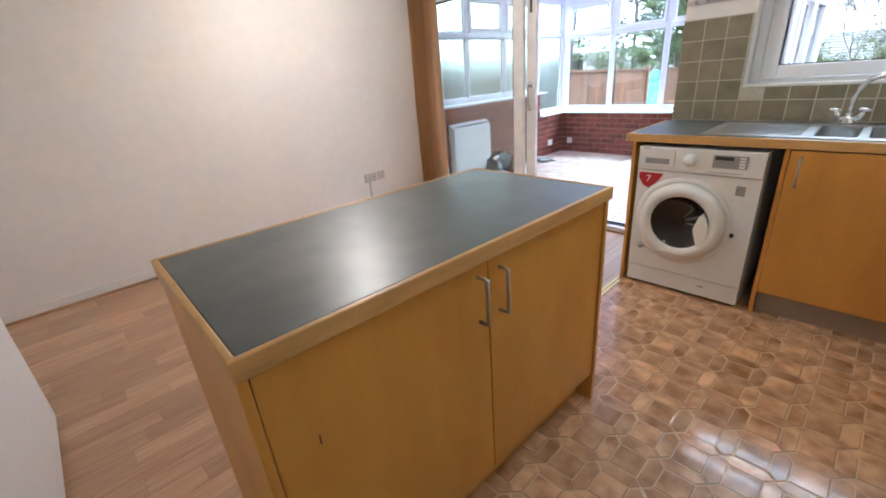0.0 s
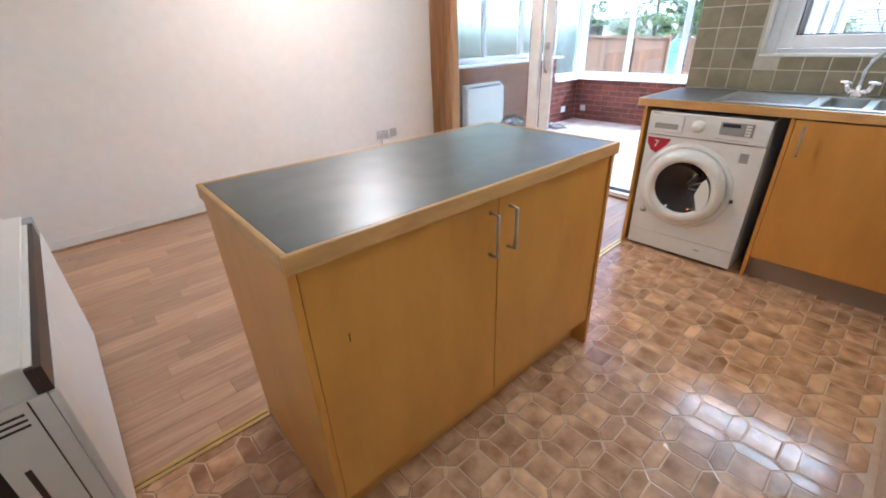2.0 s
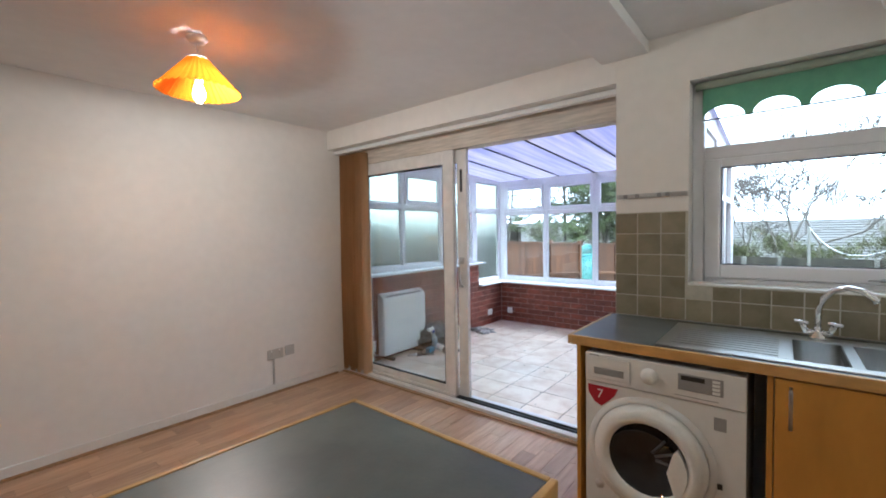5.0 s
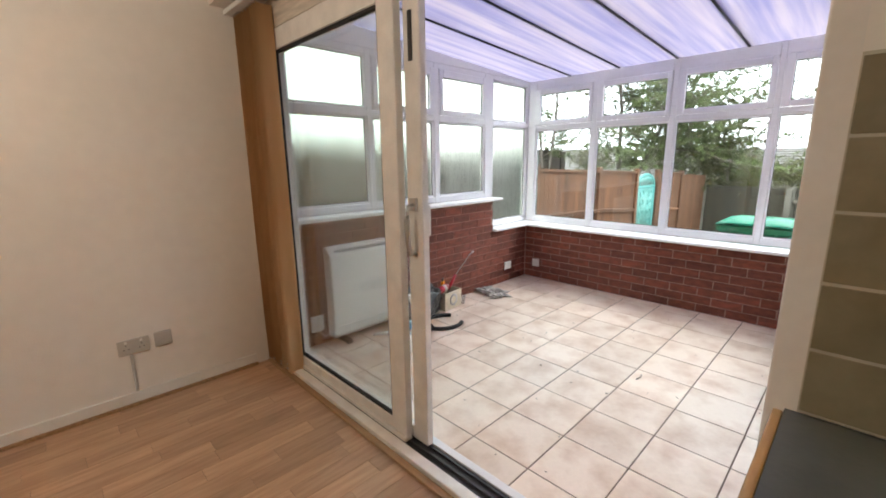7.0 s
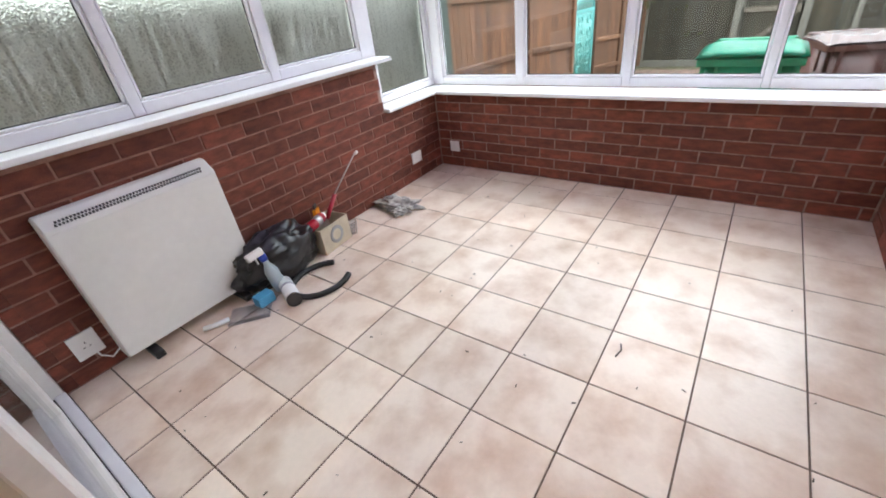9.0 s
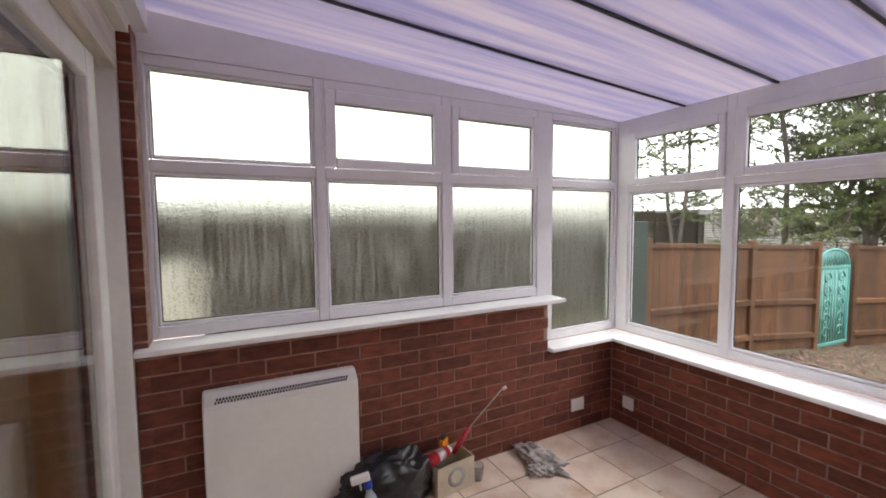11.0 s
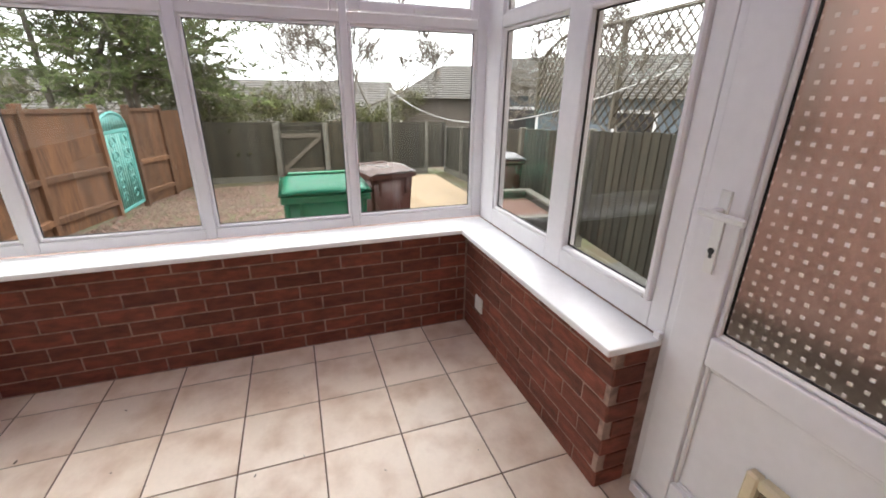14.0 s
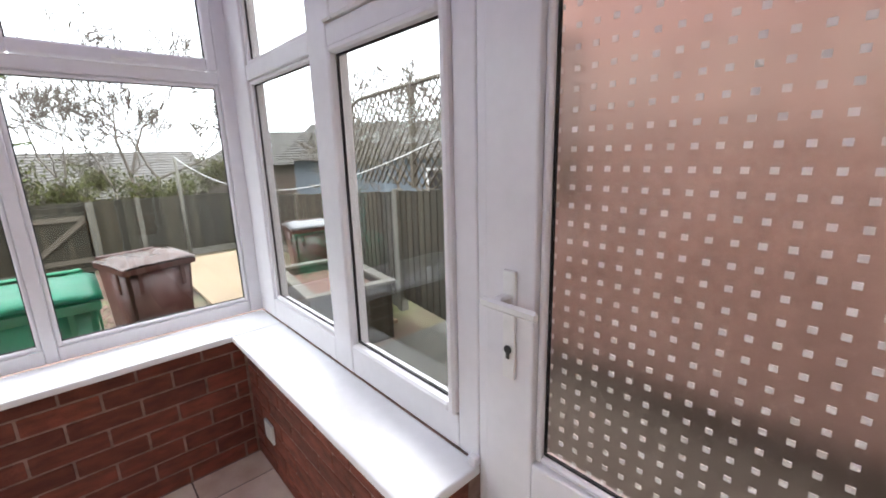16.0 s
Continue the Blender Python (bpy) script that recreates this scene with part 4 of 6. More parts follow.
# washing machine
wm = thing("washing_machine", (2.944, 1.012, 0), "white front-loading washing machine under the worktop", "washing machine")
part("body", boxes((0.062, 0.55, -0.295, 0.295, 0.016, 0.846), bevel=0.008), M_ENAMEL, wm)
bm = bmesh.new()
us, zs = (-0.295, -0.106, 0.176, 0.295), (0.125, 0.294, 0.576, 0.715)
front, back = ([[bm.verts.new((x, u, z)) for z in zs] for u in us] for x in (0.0, 0.0615))
for i in range(3):
    for k in range(3):
        if (i, k) != (1, 1):
            for g in (front, back):
                bm.faces.new((g[i][k], g[i + 1][k], g[i + 1][k + 1], g[i][k + 1]))
for loop in ([(0, 0), (1, 0), (2, 0), (3, 0), (3, 1), (3, 2), (3, 3), (2, 3), (1, 3), (0, 3), (0, 2), (0, 1)], [(1, 1), (2, 1), (2, 2), (1, 2)]):
    for (a, b), (c, d_) in zip(loop, loop[1:] + loop[:1]):
        bm.faces.new((front[a][b], front[c][d_], back[c][d_], back[a][b]))
fp = part("front_panel", bm, M_ENAMEL, wm)
kp = part("kick_panel", boxes((0.002, 0.0615, -0.295, 0.295, 0.02, 0.1225), bevel=0.003), M_ENAMEL, wm)
part("filter_cap", boxes((0.0005, 0.0018, -0.13, -0.10, 0.075, 0.082)), M_GREYPLA, kp)
cp = part("control_panel", boxes((-0.006, 0.0615, -0.295, 0.295, 0.718, 0.846), bevel=0.005), M_ENAMEL, wm)
part("drawer", boxes((-0.0095, -0.0065, 0.105, 0.285, 0.738, 0.832), bevel=0.003), M_ENAMEL, cp)
part("drawer_grip", boxes((-0.0105, -0.0098, 0.13, 0.255, 0.755, 0.785)), M_GREYPLA, cp)
part("dial", lathe([(0.0, -0.036), (0.022, -0.036), (0.026, -0.030), (0.028, -0.008), (0.034, -0.0065), (0.034, -0.006)], 28, (0, 0.03, 0.785), "x"), M_WHITE, cp)
part("display", boxes((-0.0085, -0.0065, -0.225, -0.075, 0.758, 0.822)), M_GREYPLA, cp, "grey display panel")
part("screen", boxes((-0.0092, -0.0086, -0.165, -0.085, 0.798, 0.816)), M_DARKPLA, cp)
for k in range(4):
    part("button", boxes((-0.0105, -0.0086, -0.215, -0.19, 0.763 + k * 0.0145, 0.773 + k * 0.0145)), M_WHITE, cp)
part("brand_mark", boxes((-0.0072, -0.0062, 0.235, 0.275, 0.835, 0.840)), M_GREYPLA, cp)
part("text_bar", boxes((-0.0072, -0.0062, -0.21, -0.06, 0.733, 0.736)), M_GREYPLA, cp)
DC = (0, 0.035, 0.443)
ringd = part("door", lathe([(0.148, -0.030), (0.163, -0.046), (0.185, -0.046), (0.212, -0.030), (0.218, -0.004), (0.218, 0.0)], 44, DC, "x"), M_WHITE, wm, "round white door with dark glass")
part("door_glass", lathe([(0.0, 0.035), (0.07, 0.025), (0.132, -0.010), (0.150, -0.031)], 40, DC, "x"), mat("dark_door_glass", (0.025, 0.022, 0.022), 0.06, var=0.2, scale=8), ringd, "dark bowl-shaped glass")
gr = [(-0.150 * math.cos(a), 0.150 * math.sin(a)) for a in [math.pi * (-0.22 + 0.44 * k / 10) for k in range(11)]]
part("grip", prism([(DC[1] + u, DC[2] + v - 0.02) for u, v in gr] + [(DC[1] - 0.098, DC[2] + 0.055), (DC[1] - 0.078, DC[2] - 0.02), (DC[1] - 0.102, DC[2] - 0.098)], 0.030, "x", -0.046), M_WHITE, ringd)
for k in range(3):
    a = 2.2 + k * 0.5
    part("drum_fin", tubes(([(-0.005 , DC[1] + 0.03 * math.cos(a), DC[2] + 0.03 * math.sin(a)), (-0.012, DC[1] + 0.11 * math.cos(a), DC[2] + 0.11 * math.sin(a))], 0.006)), M_DRUM, ringd)
part("hinge_cover", lathe([(0.222, -0.006), (0.245, -0.004), (0.247, 0.0)], 44, DC, "x"), M_ENAMEL, wm)
part("latch", boxes((-0.012, -0.006, -0.225, -0.208, 0.405, 0.425)), M_DARKPLA, wm)
st = part("sticker", prism([(0.155, 0.700), (0.285, 0.700), (0.283, 0.665), (0.255, 0.625), (0.225, 0.612), (0.195, 0.64), (0.17, 0.668)], 0.0012, "x", -0.0016), M_RED, wm, "dark red energy sticker")
part("badge", boxes((-0.0012, -0.0004, -0.235, -0.195, 0.625, 0.675)), M_GREYPLA, wm)
part("badge", lathe([(0.0, -0.0012), (0.02, -0.0012), (0.02, -0.0004)], 20, (0, 0.235, 0.255), "x"), mat("pale_badge", (0.62, 0.58, 0.56), 0.5), wm)
for y in (-0.25, 0.25):
    for x in (0.05, 0.5):
        part("foot", tubes(([(x, y, 0.0), (x, y, 0.0158)], 0.02), seg=10), M_DARKPLA, wm)
panel = solid("end_panel", boxes((2.952, 3.545, 1.335, 1.352, 0.004, 0.867)), M_MAPLE, "maple end panel beside the washing machine", "panel")


def text_on(parent, body, size, loc, rot, material, label):
    cu = bpy.data.curves.new("lettering", "FONT")
    cu.body, cu.size, cu.extrude = body, size, 0.0004
    cu.materials.append(material)
    ob = new("lettering", cu)
    ob.parent = parent
    ob.matrix_basis = Matrix.LocRotScale(loc, Euler([radians(a) for a in rot]), None)
    return tagged(ob, label)


text_on(wm, "7", 0.055, (-0.0021, 0.245, 0.648), (90, 0, -90), M_WHITE, "white figure 7")

# ---------------------------------------------------------------- lamps of the rooms
pl = thing("pendant_lamp", (1.97, 2.915, 2.10), "pendant lamp with a pleated orange cone shade, lit", "lamp")
part("ceiling_rose", lathe([(0.0, 0.298), (0.045, 0.298), (0.05, 0.285), (0.035, 0.265), (0.012, 0.258), (0.0, 0.258)], 24), M_WHITE, pl)
part("flex", tubes(([(0, 0, 0.26), (0, 0, 0.13)], 0.004)), M_WHITE, pl)
part("lamp_holder", lathe([(0.0, 0.13), (0.016, 0.13), (0.020, 0.11), (0.020, 0.07), (0.0, 0.07)], 16), M_WHITE, pl)
bm = bmesh.new()
rows = []
for i in range(7):
    k = i / 6
    r = 0.048 + (0.190 - 0.048) * k
    z = 0.185 - 0.165 * k
    rows.append([bm.verts.new(((r + 0.004 * (1 if j % 2 else -1)) * math.cos(2 * math.pi * j / 72), (r + 0.004 * (1 if j % 2 else -1)) * math.sin(2 * math.pi * j / 72), z + (0.006 * (j % 2) if i == 6 else 0))) for j in range(72)])
for r0, r1 in zip(rows, rows[1:]):
    for j in range(72):
        bm.faces.new((r0[j], r0[(j + 1) % 72], r1[(j + 1) % 72], r1[j]))
part("shade", bm, M_SHADE, pl, "pleated orange fabric shade")
# Unseen disc added to stop lamplight from ringing the ceiling.
part("top_light_stop", lathe([(0.0, 0.187), (0.046, 0.187), (0.046, 0.191), (0.0, 0.191)], 24), M_WHITE, pl)
part("bulb", lathe([(0.0, -0.035), (0.012, -0.032), (0.026, -0.01), (0.03, 0.012), (0.024, 0.04), (0.014, 0.069), (0.0, 0.069)], 20), M_BULB, pl, "lit warm bulb")
bulb = new("pendant_light", bpy.data.lights.new("pendant_light", "POINT"))
bulb.data.energy, bulb.data.color, bulb.data.shadow_soft_size = 18, (1.0, 0.84, 0.66), 0.03
bulb.location = (2.007, 2.878, 2.08)

fl_ = thing("fluorescent_light", (2.27, 0.365, CEIL), "lit fluorescent strip light on the kitchen ceiling", "ceiling light")
part("housing", boxes((-0.62, 0.62, -0.036, 0.036, -0.032, -0.001), bevel=0.004), M_WHITE, fl_)
part("tube", tubes(([(-0.598, 0, -0.056), (0.60, 0, -0.056)], 0.023), seg=14), M_TUBE, fl_, "lit tube")
for s in (-1, 1):
    part("end_cap", boxes((s * 0.61 - 0.012, s * 0.61 + 0.012, -0.02, 0.02, -0.075, -0.0305), bevel=0.003), M_WHITE, fl_)
sd = thing("alarm_sensor", (EX, 0.30, 2.30), "small white alarm sensor high on the wall", "sensor")
part("bracket", boxes((-0.012, -0.0005, -0.03, 0.03, 0.02, 0.045), bevel=0.002), M_GREYPLA, sd)
part("body", lathe([(0.0, -0.055), (0.022, -0.045), (0.032, -0.01), (0.028, 0.02), (0.0, 0.02)], 20, (-0.034, 0, 0)), M_WHITE, sd)


def wall_plate(name, at, rz, label, category, w=0.086, h=0.086, double=False, socket=True, plate=None):
    """A switch or socket plate; local -y faces the room."""
    t = thing(name, at, label, category, rz=rz)
    w = 0.146 if double else w
    part("plate", boxes((-w / 2, w / 2, -0.011, -0.0005, -h / 2, h / 2), bevel=0.003), plate or M_WHITE, t)
    if socket:
        for c in ((-0.036, 0.036) if double else (0.0,)):
            for dx, dz, ww, hh in ((0, 0.012, 0.004, 0.009), (-0.011, -0.010, 0.007, 0.004), (0.011, -0.010, 0.007, 0.004)):
                part("pin_hole", boxes((c + dx - ww / 2, c + dx + ww / 2, -0.0118, -0.0112, dz - hh / 2, dz + hh / 2)), M_DARKPLA, t)
            part("switch", boxes((c - 0.006, c + 0.006, -0.0135, -0.0112, 0.024, 0.036)), M_WHITE, t)
    return t


wall_plate("double_socket", (2.955, NY, 0.345), 0, "white double socket on the plaster wall", "socket", double=True, plate=M_SOCKET)
wall_plate("aerial_socket", (3.095, NY, 0.35), 0, "white aerial socket on the plaster wall", "socket", socket=False, plate=M_SOCKET)
ct_ = solid("cable_trunking", boxes((2.93, 2.945, NY - 0.013, NY - 0.0005, 0.077, 0.299), bevel=0.003), M_SOCKET, "white cable trunking below the socket", "trunking")
wall_plate("wall_switch", (0.345, NY, 1.62), 0, "white thermostat plate on the plaster wall", "switch", socket=False, w=0.10, h=0.09, plate=M_SOCKET)
wall_plate("single_socket", (6.364, 4.045, 0.181), 0, "white socket on the brick wall", "socket", w=0.115, h=0.086, socket=False)
wall_plate("single_socket", (6.704, 3.892, 0.175), -90, "white socket on the brick wall", "socket", socket=False)
wall_plate("single_socket", (6.48, 1.296, 0.23), 180, "white socket on the brick wall", "socket", socket=False)
wall_plate("single_socket", (4.035, 4.045, 0.17), 0, "white switched heater outlet on the brick wall", "socket", w=0.10, h=0.12)
wall_plate("single_socket", (4.36, 1.296, 0.24), 180, "white socket on the brick wall", "socket", socket=False)

# storage heater
sh = thing("storage_heater", (0, 0, 0), "cream steel storage heater with a dark brown grille edge", "heater")
part("case", boxes((0.035, 0.165, 1.425, 2.64, 0.06, 0.650), bevel=0.006), M_HEATER, sh)
part("front", boxes((0.1655, 0.185, 1.41, 2.655, 0.03, 0.575), bevel=0.005), M_HEATER, sh)
part("side", boxes((0.03, 0.165, 1.41, 1.4245, 0.03, 0.575), bevel=0.002), M_HEATER, sh)
part("top", boxes((0.03, 0.150, 1.41, 2.655, 0.6505, 0.662), bevel=0.003), M_HEATER, sh)
part("grille", boxes((0.1655, 0.180, 1.41, 2.655, 0.580, 0.648), (0.150, 0.165, 1.411, 1.4245, 0.580, 0.648)), M_BROWNGR, sh, "dark brown outlet grille")
part("side_seam", boxes((0.128, 0.131, 1.4085, 1.4105, 0.03, 0.575)), M_BROWNGR, sh, "dark seam of the end panel")
for z in (0.512, 0.528, 0.544):
    part("slot_and_gap", boxes((0.045, 0.115, 1.4085, 1.4105, z, z + 0.006)), M_BROWNGR, sh)
# Upright dark strip paints the shaded gap between end panel and back.
part("slot_and_gap", boxes((0.060, 0.072, 1.4085, 1.4105, 0.16, 0.40)), M_BROWNGR, sh)
part("control", boxes((0.140, 0.1815, 2.56, 2.657, 0.582, 0.652)), M_GREYPLA, sh)
part("foot", boxes((0.05, 0.16, 1.46, 1.50, 0.0, 0.059)), M_DARKPLA, sh)
part("foot", boxes((0.05, 0.16, 2.56, 2.60, 0.0, 0.059)), M_DARKPLA, sh)
# Dark block filling the gap to the wall, in place of its shade.
part("gap_shade", boxes((-0.075, 0.028, 1.43, 2.62, 0.10, 0.60)), M_BROWNGR, sh)

# brass strips at the edge of the vinyl
for x0, x1, y in ((-0.07, 0.62, 1.60), (0.62, 2.95, 1.345)):
    s = thing("floor_strip", ((x0 + x1) / 2, y, 0), "brass threshold strip between laminate and vinyl", "threshold strip", group="brass floor strips", kind="structure")
    h = (x1 - x0) / 2
    part("strip", bevelled(boxes((-h, h, -0.021, -0.003, 0.0005, 0.005), (-h, h, 0.003, 0.021, 0.0005, 0.005)), 0.0015), M_BRASS, s)
    part("groove", boxes((-h, h, -0.0029, 0.0029, 0.0005, 0.003)), mat("brass_groove", (0.20, 0.13, 0.04), 0.5, 0.6, var=0.2, scale=20), s)

# vinyl floor: squares framed by long hexagons
PV, WV = 0.152, 0.026
verts, faces, tones = [], [], []


def chip(poly, z=0.0):
    lim = 1.588 if min(p[0] for p in poly) < 0.60 else 1.333
    poly = [(min(x, 0.615) if lim > 1.5 and y > 1.34 else x, min(y, lim)) for x, y in poly]
    if max(p[1] for p in poly) - min(p[1] for p in poly) < 0.004:
        return
    k = len(verts)
    n = len(poly)
    cx, cy = sum(p[0] for p in poly) / n, sum(p[1] for p in poly) / n
    inner = [(cx + (x - cx) * 0.91, cy + (y - cy) * 0.91) for x, y in poly]
    verts.extend([(x, y, z - 0.0007) for x, y in poly] + [(x, y, z) for x, y in inner])
    faces.append(tuple(range(k + n, k + 2 * n)))
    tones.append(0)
    for i in range(n):
        j = (i + 1) % n
        faces.append((k + i, k + j, k + n + j, k + n + i))
        # Edges towards +x and +y take the lit tone, opposite ones the shaded.
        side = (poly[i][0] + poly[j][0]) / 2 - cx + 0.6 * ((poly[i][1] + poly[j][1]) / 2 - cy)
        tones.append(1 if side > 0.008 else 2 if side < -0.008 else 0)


def on_vinyl(x, y):
    return -0.06 < x < 3.0 and -0.02 < y < (1.585 if x < 0.62 else 1.33)


g = 0.0012
for i in range(-1, 22):
    for j in range(-1, 12):
        x, y = 0.045 + i * PV, 0.045 + j * PV
        if not on_vinyl(x, y):
            continue
        a, b = WV + g, PV - WV - g
        chip([(x + a, y + a), (x + b, y + a), (x + b, y + b), (x + a, y + b)])
        t = g * 1.5
        chip([(x + t, y), (x + WV, y - WV + g), (x + PV - WV, y - WV + g), (x + PV - t, y), (x + PV - WV, y + WV - g), (x + WV, y + WV - g)])
        chip([(x, y + t), (x + WV - g, y + WV), (x + WV - g, y + PV - WV), (x, y + PV - t), (x - WV + g, y + PV - WV), (x - WV + g, y + WV)])
me = bpy.data.meshes.new("vinyl_chips")
me.from_pydata(verts, [], faces)
for m in (M_VINYL, M_VLIT, M_VSHADED):
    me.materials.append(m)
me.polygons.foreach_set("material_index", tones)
vf = structure("floor_kitchen", boxes((-0.08, 3.56, -0.62, 1.34, -0.021, -0.0009), (-0.08, 0.62, 1.3401, 1.59, -0.021, -0.0009)), M_VGAP, "glossy brown patterned vinyl floor of squares and hexagons", "floor")
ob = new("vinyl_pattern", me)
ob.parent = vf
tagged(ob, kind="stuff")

# ---------------------------------------------------------------- clutter in the conservatory
hh = thing("panel_heater", (4.455, 3.965, 0), "cream panel heater on feet leaning by the brick wall", "heater")
part("case", bevelled(prism([(-0.02, 0.055), (0.075, 0.055), (0.075, 0.735), (0.042, 0.735), (-0.02, 0.682)], 0.67, "x", -0.335), 0.008), M_HEATER, hh)
part("front", boxes((-0.330, 0.330, -0.026, -0.0205, 0.06, 0.672), bevel=0.002), M_HEATER, hh)
slots = bmesh.new()
for k in range(46):
    for u, v in ((k * 0.0125, 0.006), (k * 0.0125 + 0.006, 0.021)):
        q0 = Vector((-0.285 + u, -0.020 + 0.062 * (v + 0.014) / 0.0816, 0.682 + 0.053 * (v + 0.014) / 0.0816))
        box(slots, q0.x - 0.0035, q0.x + 0.0035, q0.y - 0.0042, q0.y + 0.0042, q0.z - 0.004, q0.z + 0.0045)
part("grille", slots, M_DARKPLA, hh, "staggered dark slots in the sloping top", kind="stuff")
part("control", boxes((0.265, 0.29, -0.0275, -0.0262, 0.085, 0.11)), M_GREYPLA, hh)
for x in (-0.24, 0.22):
    part("foot", bevelled(boxes((x - 0.02, x + 0.02, -0.075, 0.08, 0.0, 0.035), (x - 0.012, x + 0.012, -0.01, 0.04, 0.0351, 0.0548)), 0.004), M_DARKPLA, hh, "black foot")
part("cable", tubes(([(-0.33, 0.03, 0.10), (-0.37, 0.06, 0.06), (-0.40, 0.07, 0.09), (-0.41, 0.075, 0.14)], 0.004)), M_WHITE, hh)


def crumpled(name, at, size, material, label, category, seed, levels=4, amp=0.35, floor=0.0, freq=3.0):
    bm = bmesh.new()
    bmesh.ops.create_icosphere(bm, subdivisions=levels, radius=1.0)
    for v in bm.verts:
        p = v.co.copy()
        d = noise.noise(p * freq + Vector((seed, 0, 0))) * amp + noise.noise(p * freq * 3 + Vector((0, seed, 0))) * amp * 0.45 + abs(noise.noise(p * freq * 6)) * amp * 0.25
        q = p * (1 + d)
        v.co = Vector((q.x * size[0], q.y * size[1], max((q.z + 0.8) * size[2], floor)))
    for f in bm.faces:
        f.smooth = True
    return solid(name, bm, material, label, category, at=at)


crumpled("rubbish_bag", (4.905, 3.915, 0.0), (0.265, 0.118, 0.160), M_PLBLACK, "full black plastic rubbish bag slumped by the wall", "bag", 3.0, amp=0.26, freq=2.0, levels=5)
crumpled("rag", (5.88, 3.87, 0.0), (0.085, 0.165, 0.026), M_RAG, "crumpled pale grey paint rag stretched out on the tiles", "rag", 5.0, amp=0.8, freq=2.4)
crumpled("rag", (5.80, 3.775, 0.0), (0.06, 0.05, 0.022), M_RAG, "small crumpled grey cloth on the tiles", "rag", 11.0, amp=0.7, freq=2.8)

bx = thing("cardboard_box", (5.28, 3.935, 0), "small open cream box holding paint tools", "box", rz=6)
bm = bmesh.new()
ring(bm, -0.12, 0.12, -0.085, 0.085, 0.006, 0, 1)
for v in bm.verts:
    v.co = Vector((v.co.x, v.co.z, v.co.y * 0.165 + 0.004))
part("sides", bm, M_BOX, bx)
part("base", boxes((-0.113, 0.113, -0.078, 0.078, 0.0005, 0.006)), M_BOX, bx)
part("printed_ring", lathe([(0.034, -0.0865), (0.056, -0.0865), (0.056, -0.0855)], 28, (0.0, 0, 0.09), "y"), M_GREYPLA, bx, "grey ring printed on the side")
tin = thing("spray_can", (5.22, 3.91, 0.199), "red and white tin lying on the box", "can", rz=20)
part("body", tubes(([(-0.10, 0, 0), (0.05, 0, 0)], 0.031), seg=18), M_RED, tin)
part("band", tubes(([(-0.03, 0, 0), (0.02, 0, 0)], 0.0316), seg=18), mat("silver_band", (0.6, 0.58, 0.58), 0.3, 0.5), tin)
part("cap", tubes(([(0.051, 0, 0), (0.075, 0, 0)], 0.022), seg=16), M_WHITE, tin)
rl = thing("paint_roller", (5.325, 3.955, 0.155), "red-handled paint roller standing in the box", "paint roller")
part("grip", tubes(([(0, 0, 0.0), (0.115, 0.015, 0.115)], 0.014), seg=10), M_RED, rl)
part("rod", tubes(([(0.115, 0.015, 0.115), (0.35, 0.03, 0.285), (0.365, 0.028, 0.292)], 0.004)), M_STEEL, rl)
part("tip", tubes(([(0.362, 0.028, 0.290), (0.385, 0.024, 0.302)], 0.010)), M_WHITE, rl)
og = thing("scraper", (5.28, 3.98, 0.185), "orange plastic scraper sticking out of the box", "scraper", rz=30)
part("body", boxes((-0.03, 0.03, -0.012, 0.012, -0.05, 0.055), bevel=0.006), M_ORANGE, og)
part("blade", boxes((-0.018, 0.018, -0.004, 0.004, 0.0555, 0.085)), M_DARKPLA, og)
solid("plastic_cup", lathe([(0.0, 0.001), (0.03, 0.001), (0.04, 0.085), (0.037, 0.085), (0.028, 0.004), (0.0, 0.004)], 20), M_CLEARPL, "small clear plastic cup beside the box", "cup", at=(5.45, 3.90, 0))
sp = thing("spray_bottle", (4.815, 3.835, 0.012), "grey spray bottle with a blue and white trigger leaning back", "bottle")
sp.matrix_basis = pose(4.822, 3.815, 0.008, 0, 9, 170)
part("body", lathe([(0.0, 0.002), (0.036, 0.002), (0.038, 0.02), (0.036, 0.13), (0.016, 0.175), (0.015, 0.20), (0.0, 0.20)], 20), mat("frosted_bottle", (0.42, 0.50, 0.54), 0.3, var=0.1, scale=10), sp)
part("collar", lathe([(0.0, 0.201), (0.02, 0.201), (0.02, 0.235), (0.0, 0.235)], 16), M_BLUE, sp, "blue collar")
part("trigger", bevelled(boxes((-0.016, 0.075, -0.014, 0.014, 0.236, 0.275), (0.03, 0.04, -0.008, 0.008, 0.195, 0.2355)), 0.006), M_WHITE, sp, "white trigger head")
tb = thing("white_tube", (4.80, 3.705, 0.0395), "white plastic cartridge with a black end on the tiles", "tube", rz=-112)
part("body", tubes(([(-0.10, 0, 0), (0.085, 0, 0)], 0.038), seg=20), M_WHITE, tb)
part("cap", tubes(([(0.0852, 0, 0), (0.10, 0, 0)], 0.0385), seg=20), M_DARKPLA, tb, "black end cap")
part("stripe", tubes(([(-0.035, 0, 0), (-0.015, 0, 0)], 0.0384), seg=20), mat("grey_print", (0.45, 0.45, 0.5), 0.4, var=0.4, scale=40), tb)
solid("blue_carton", boxes((-0.045, 0.045, -0.032, 0.032, 0.0, 0.055), bevel=0.004), M_LBLUE, "small light blue carton on the tiles", "carton", at=(4.70, 3.79, 0.004))
tr = thing("plastic_tray", (4.61, 3.79, 0.0), "clear plastic dustpan lying on the tiles", "tray", rz=-40)
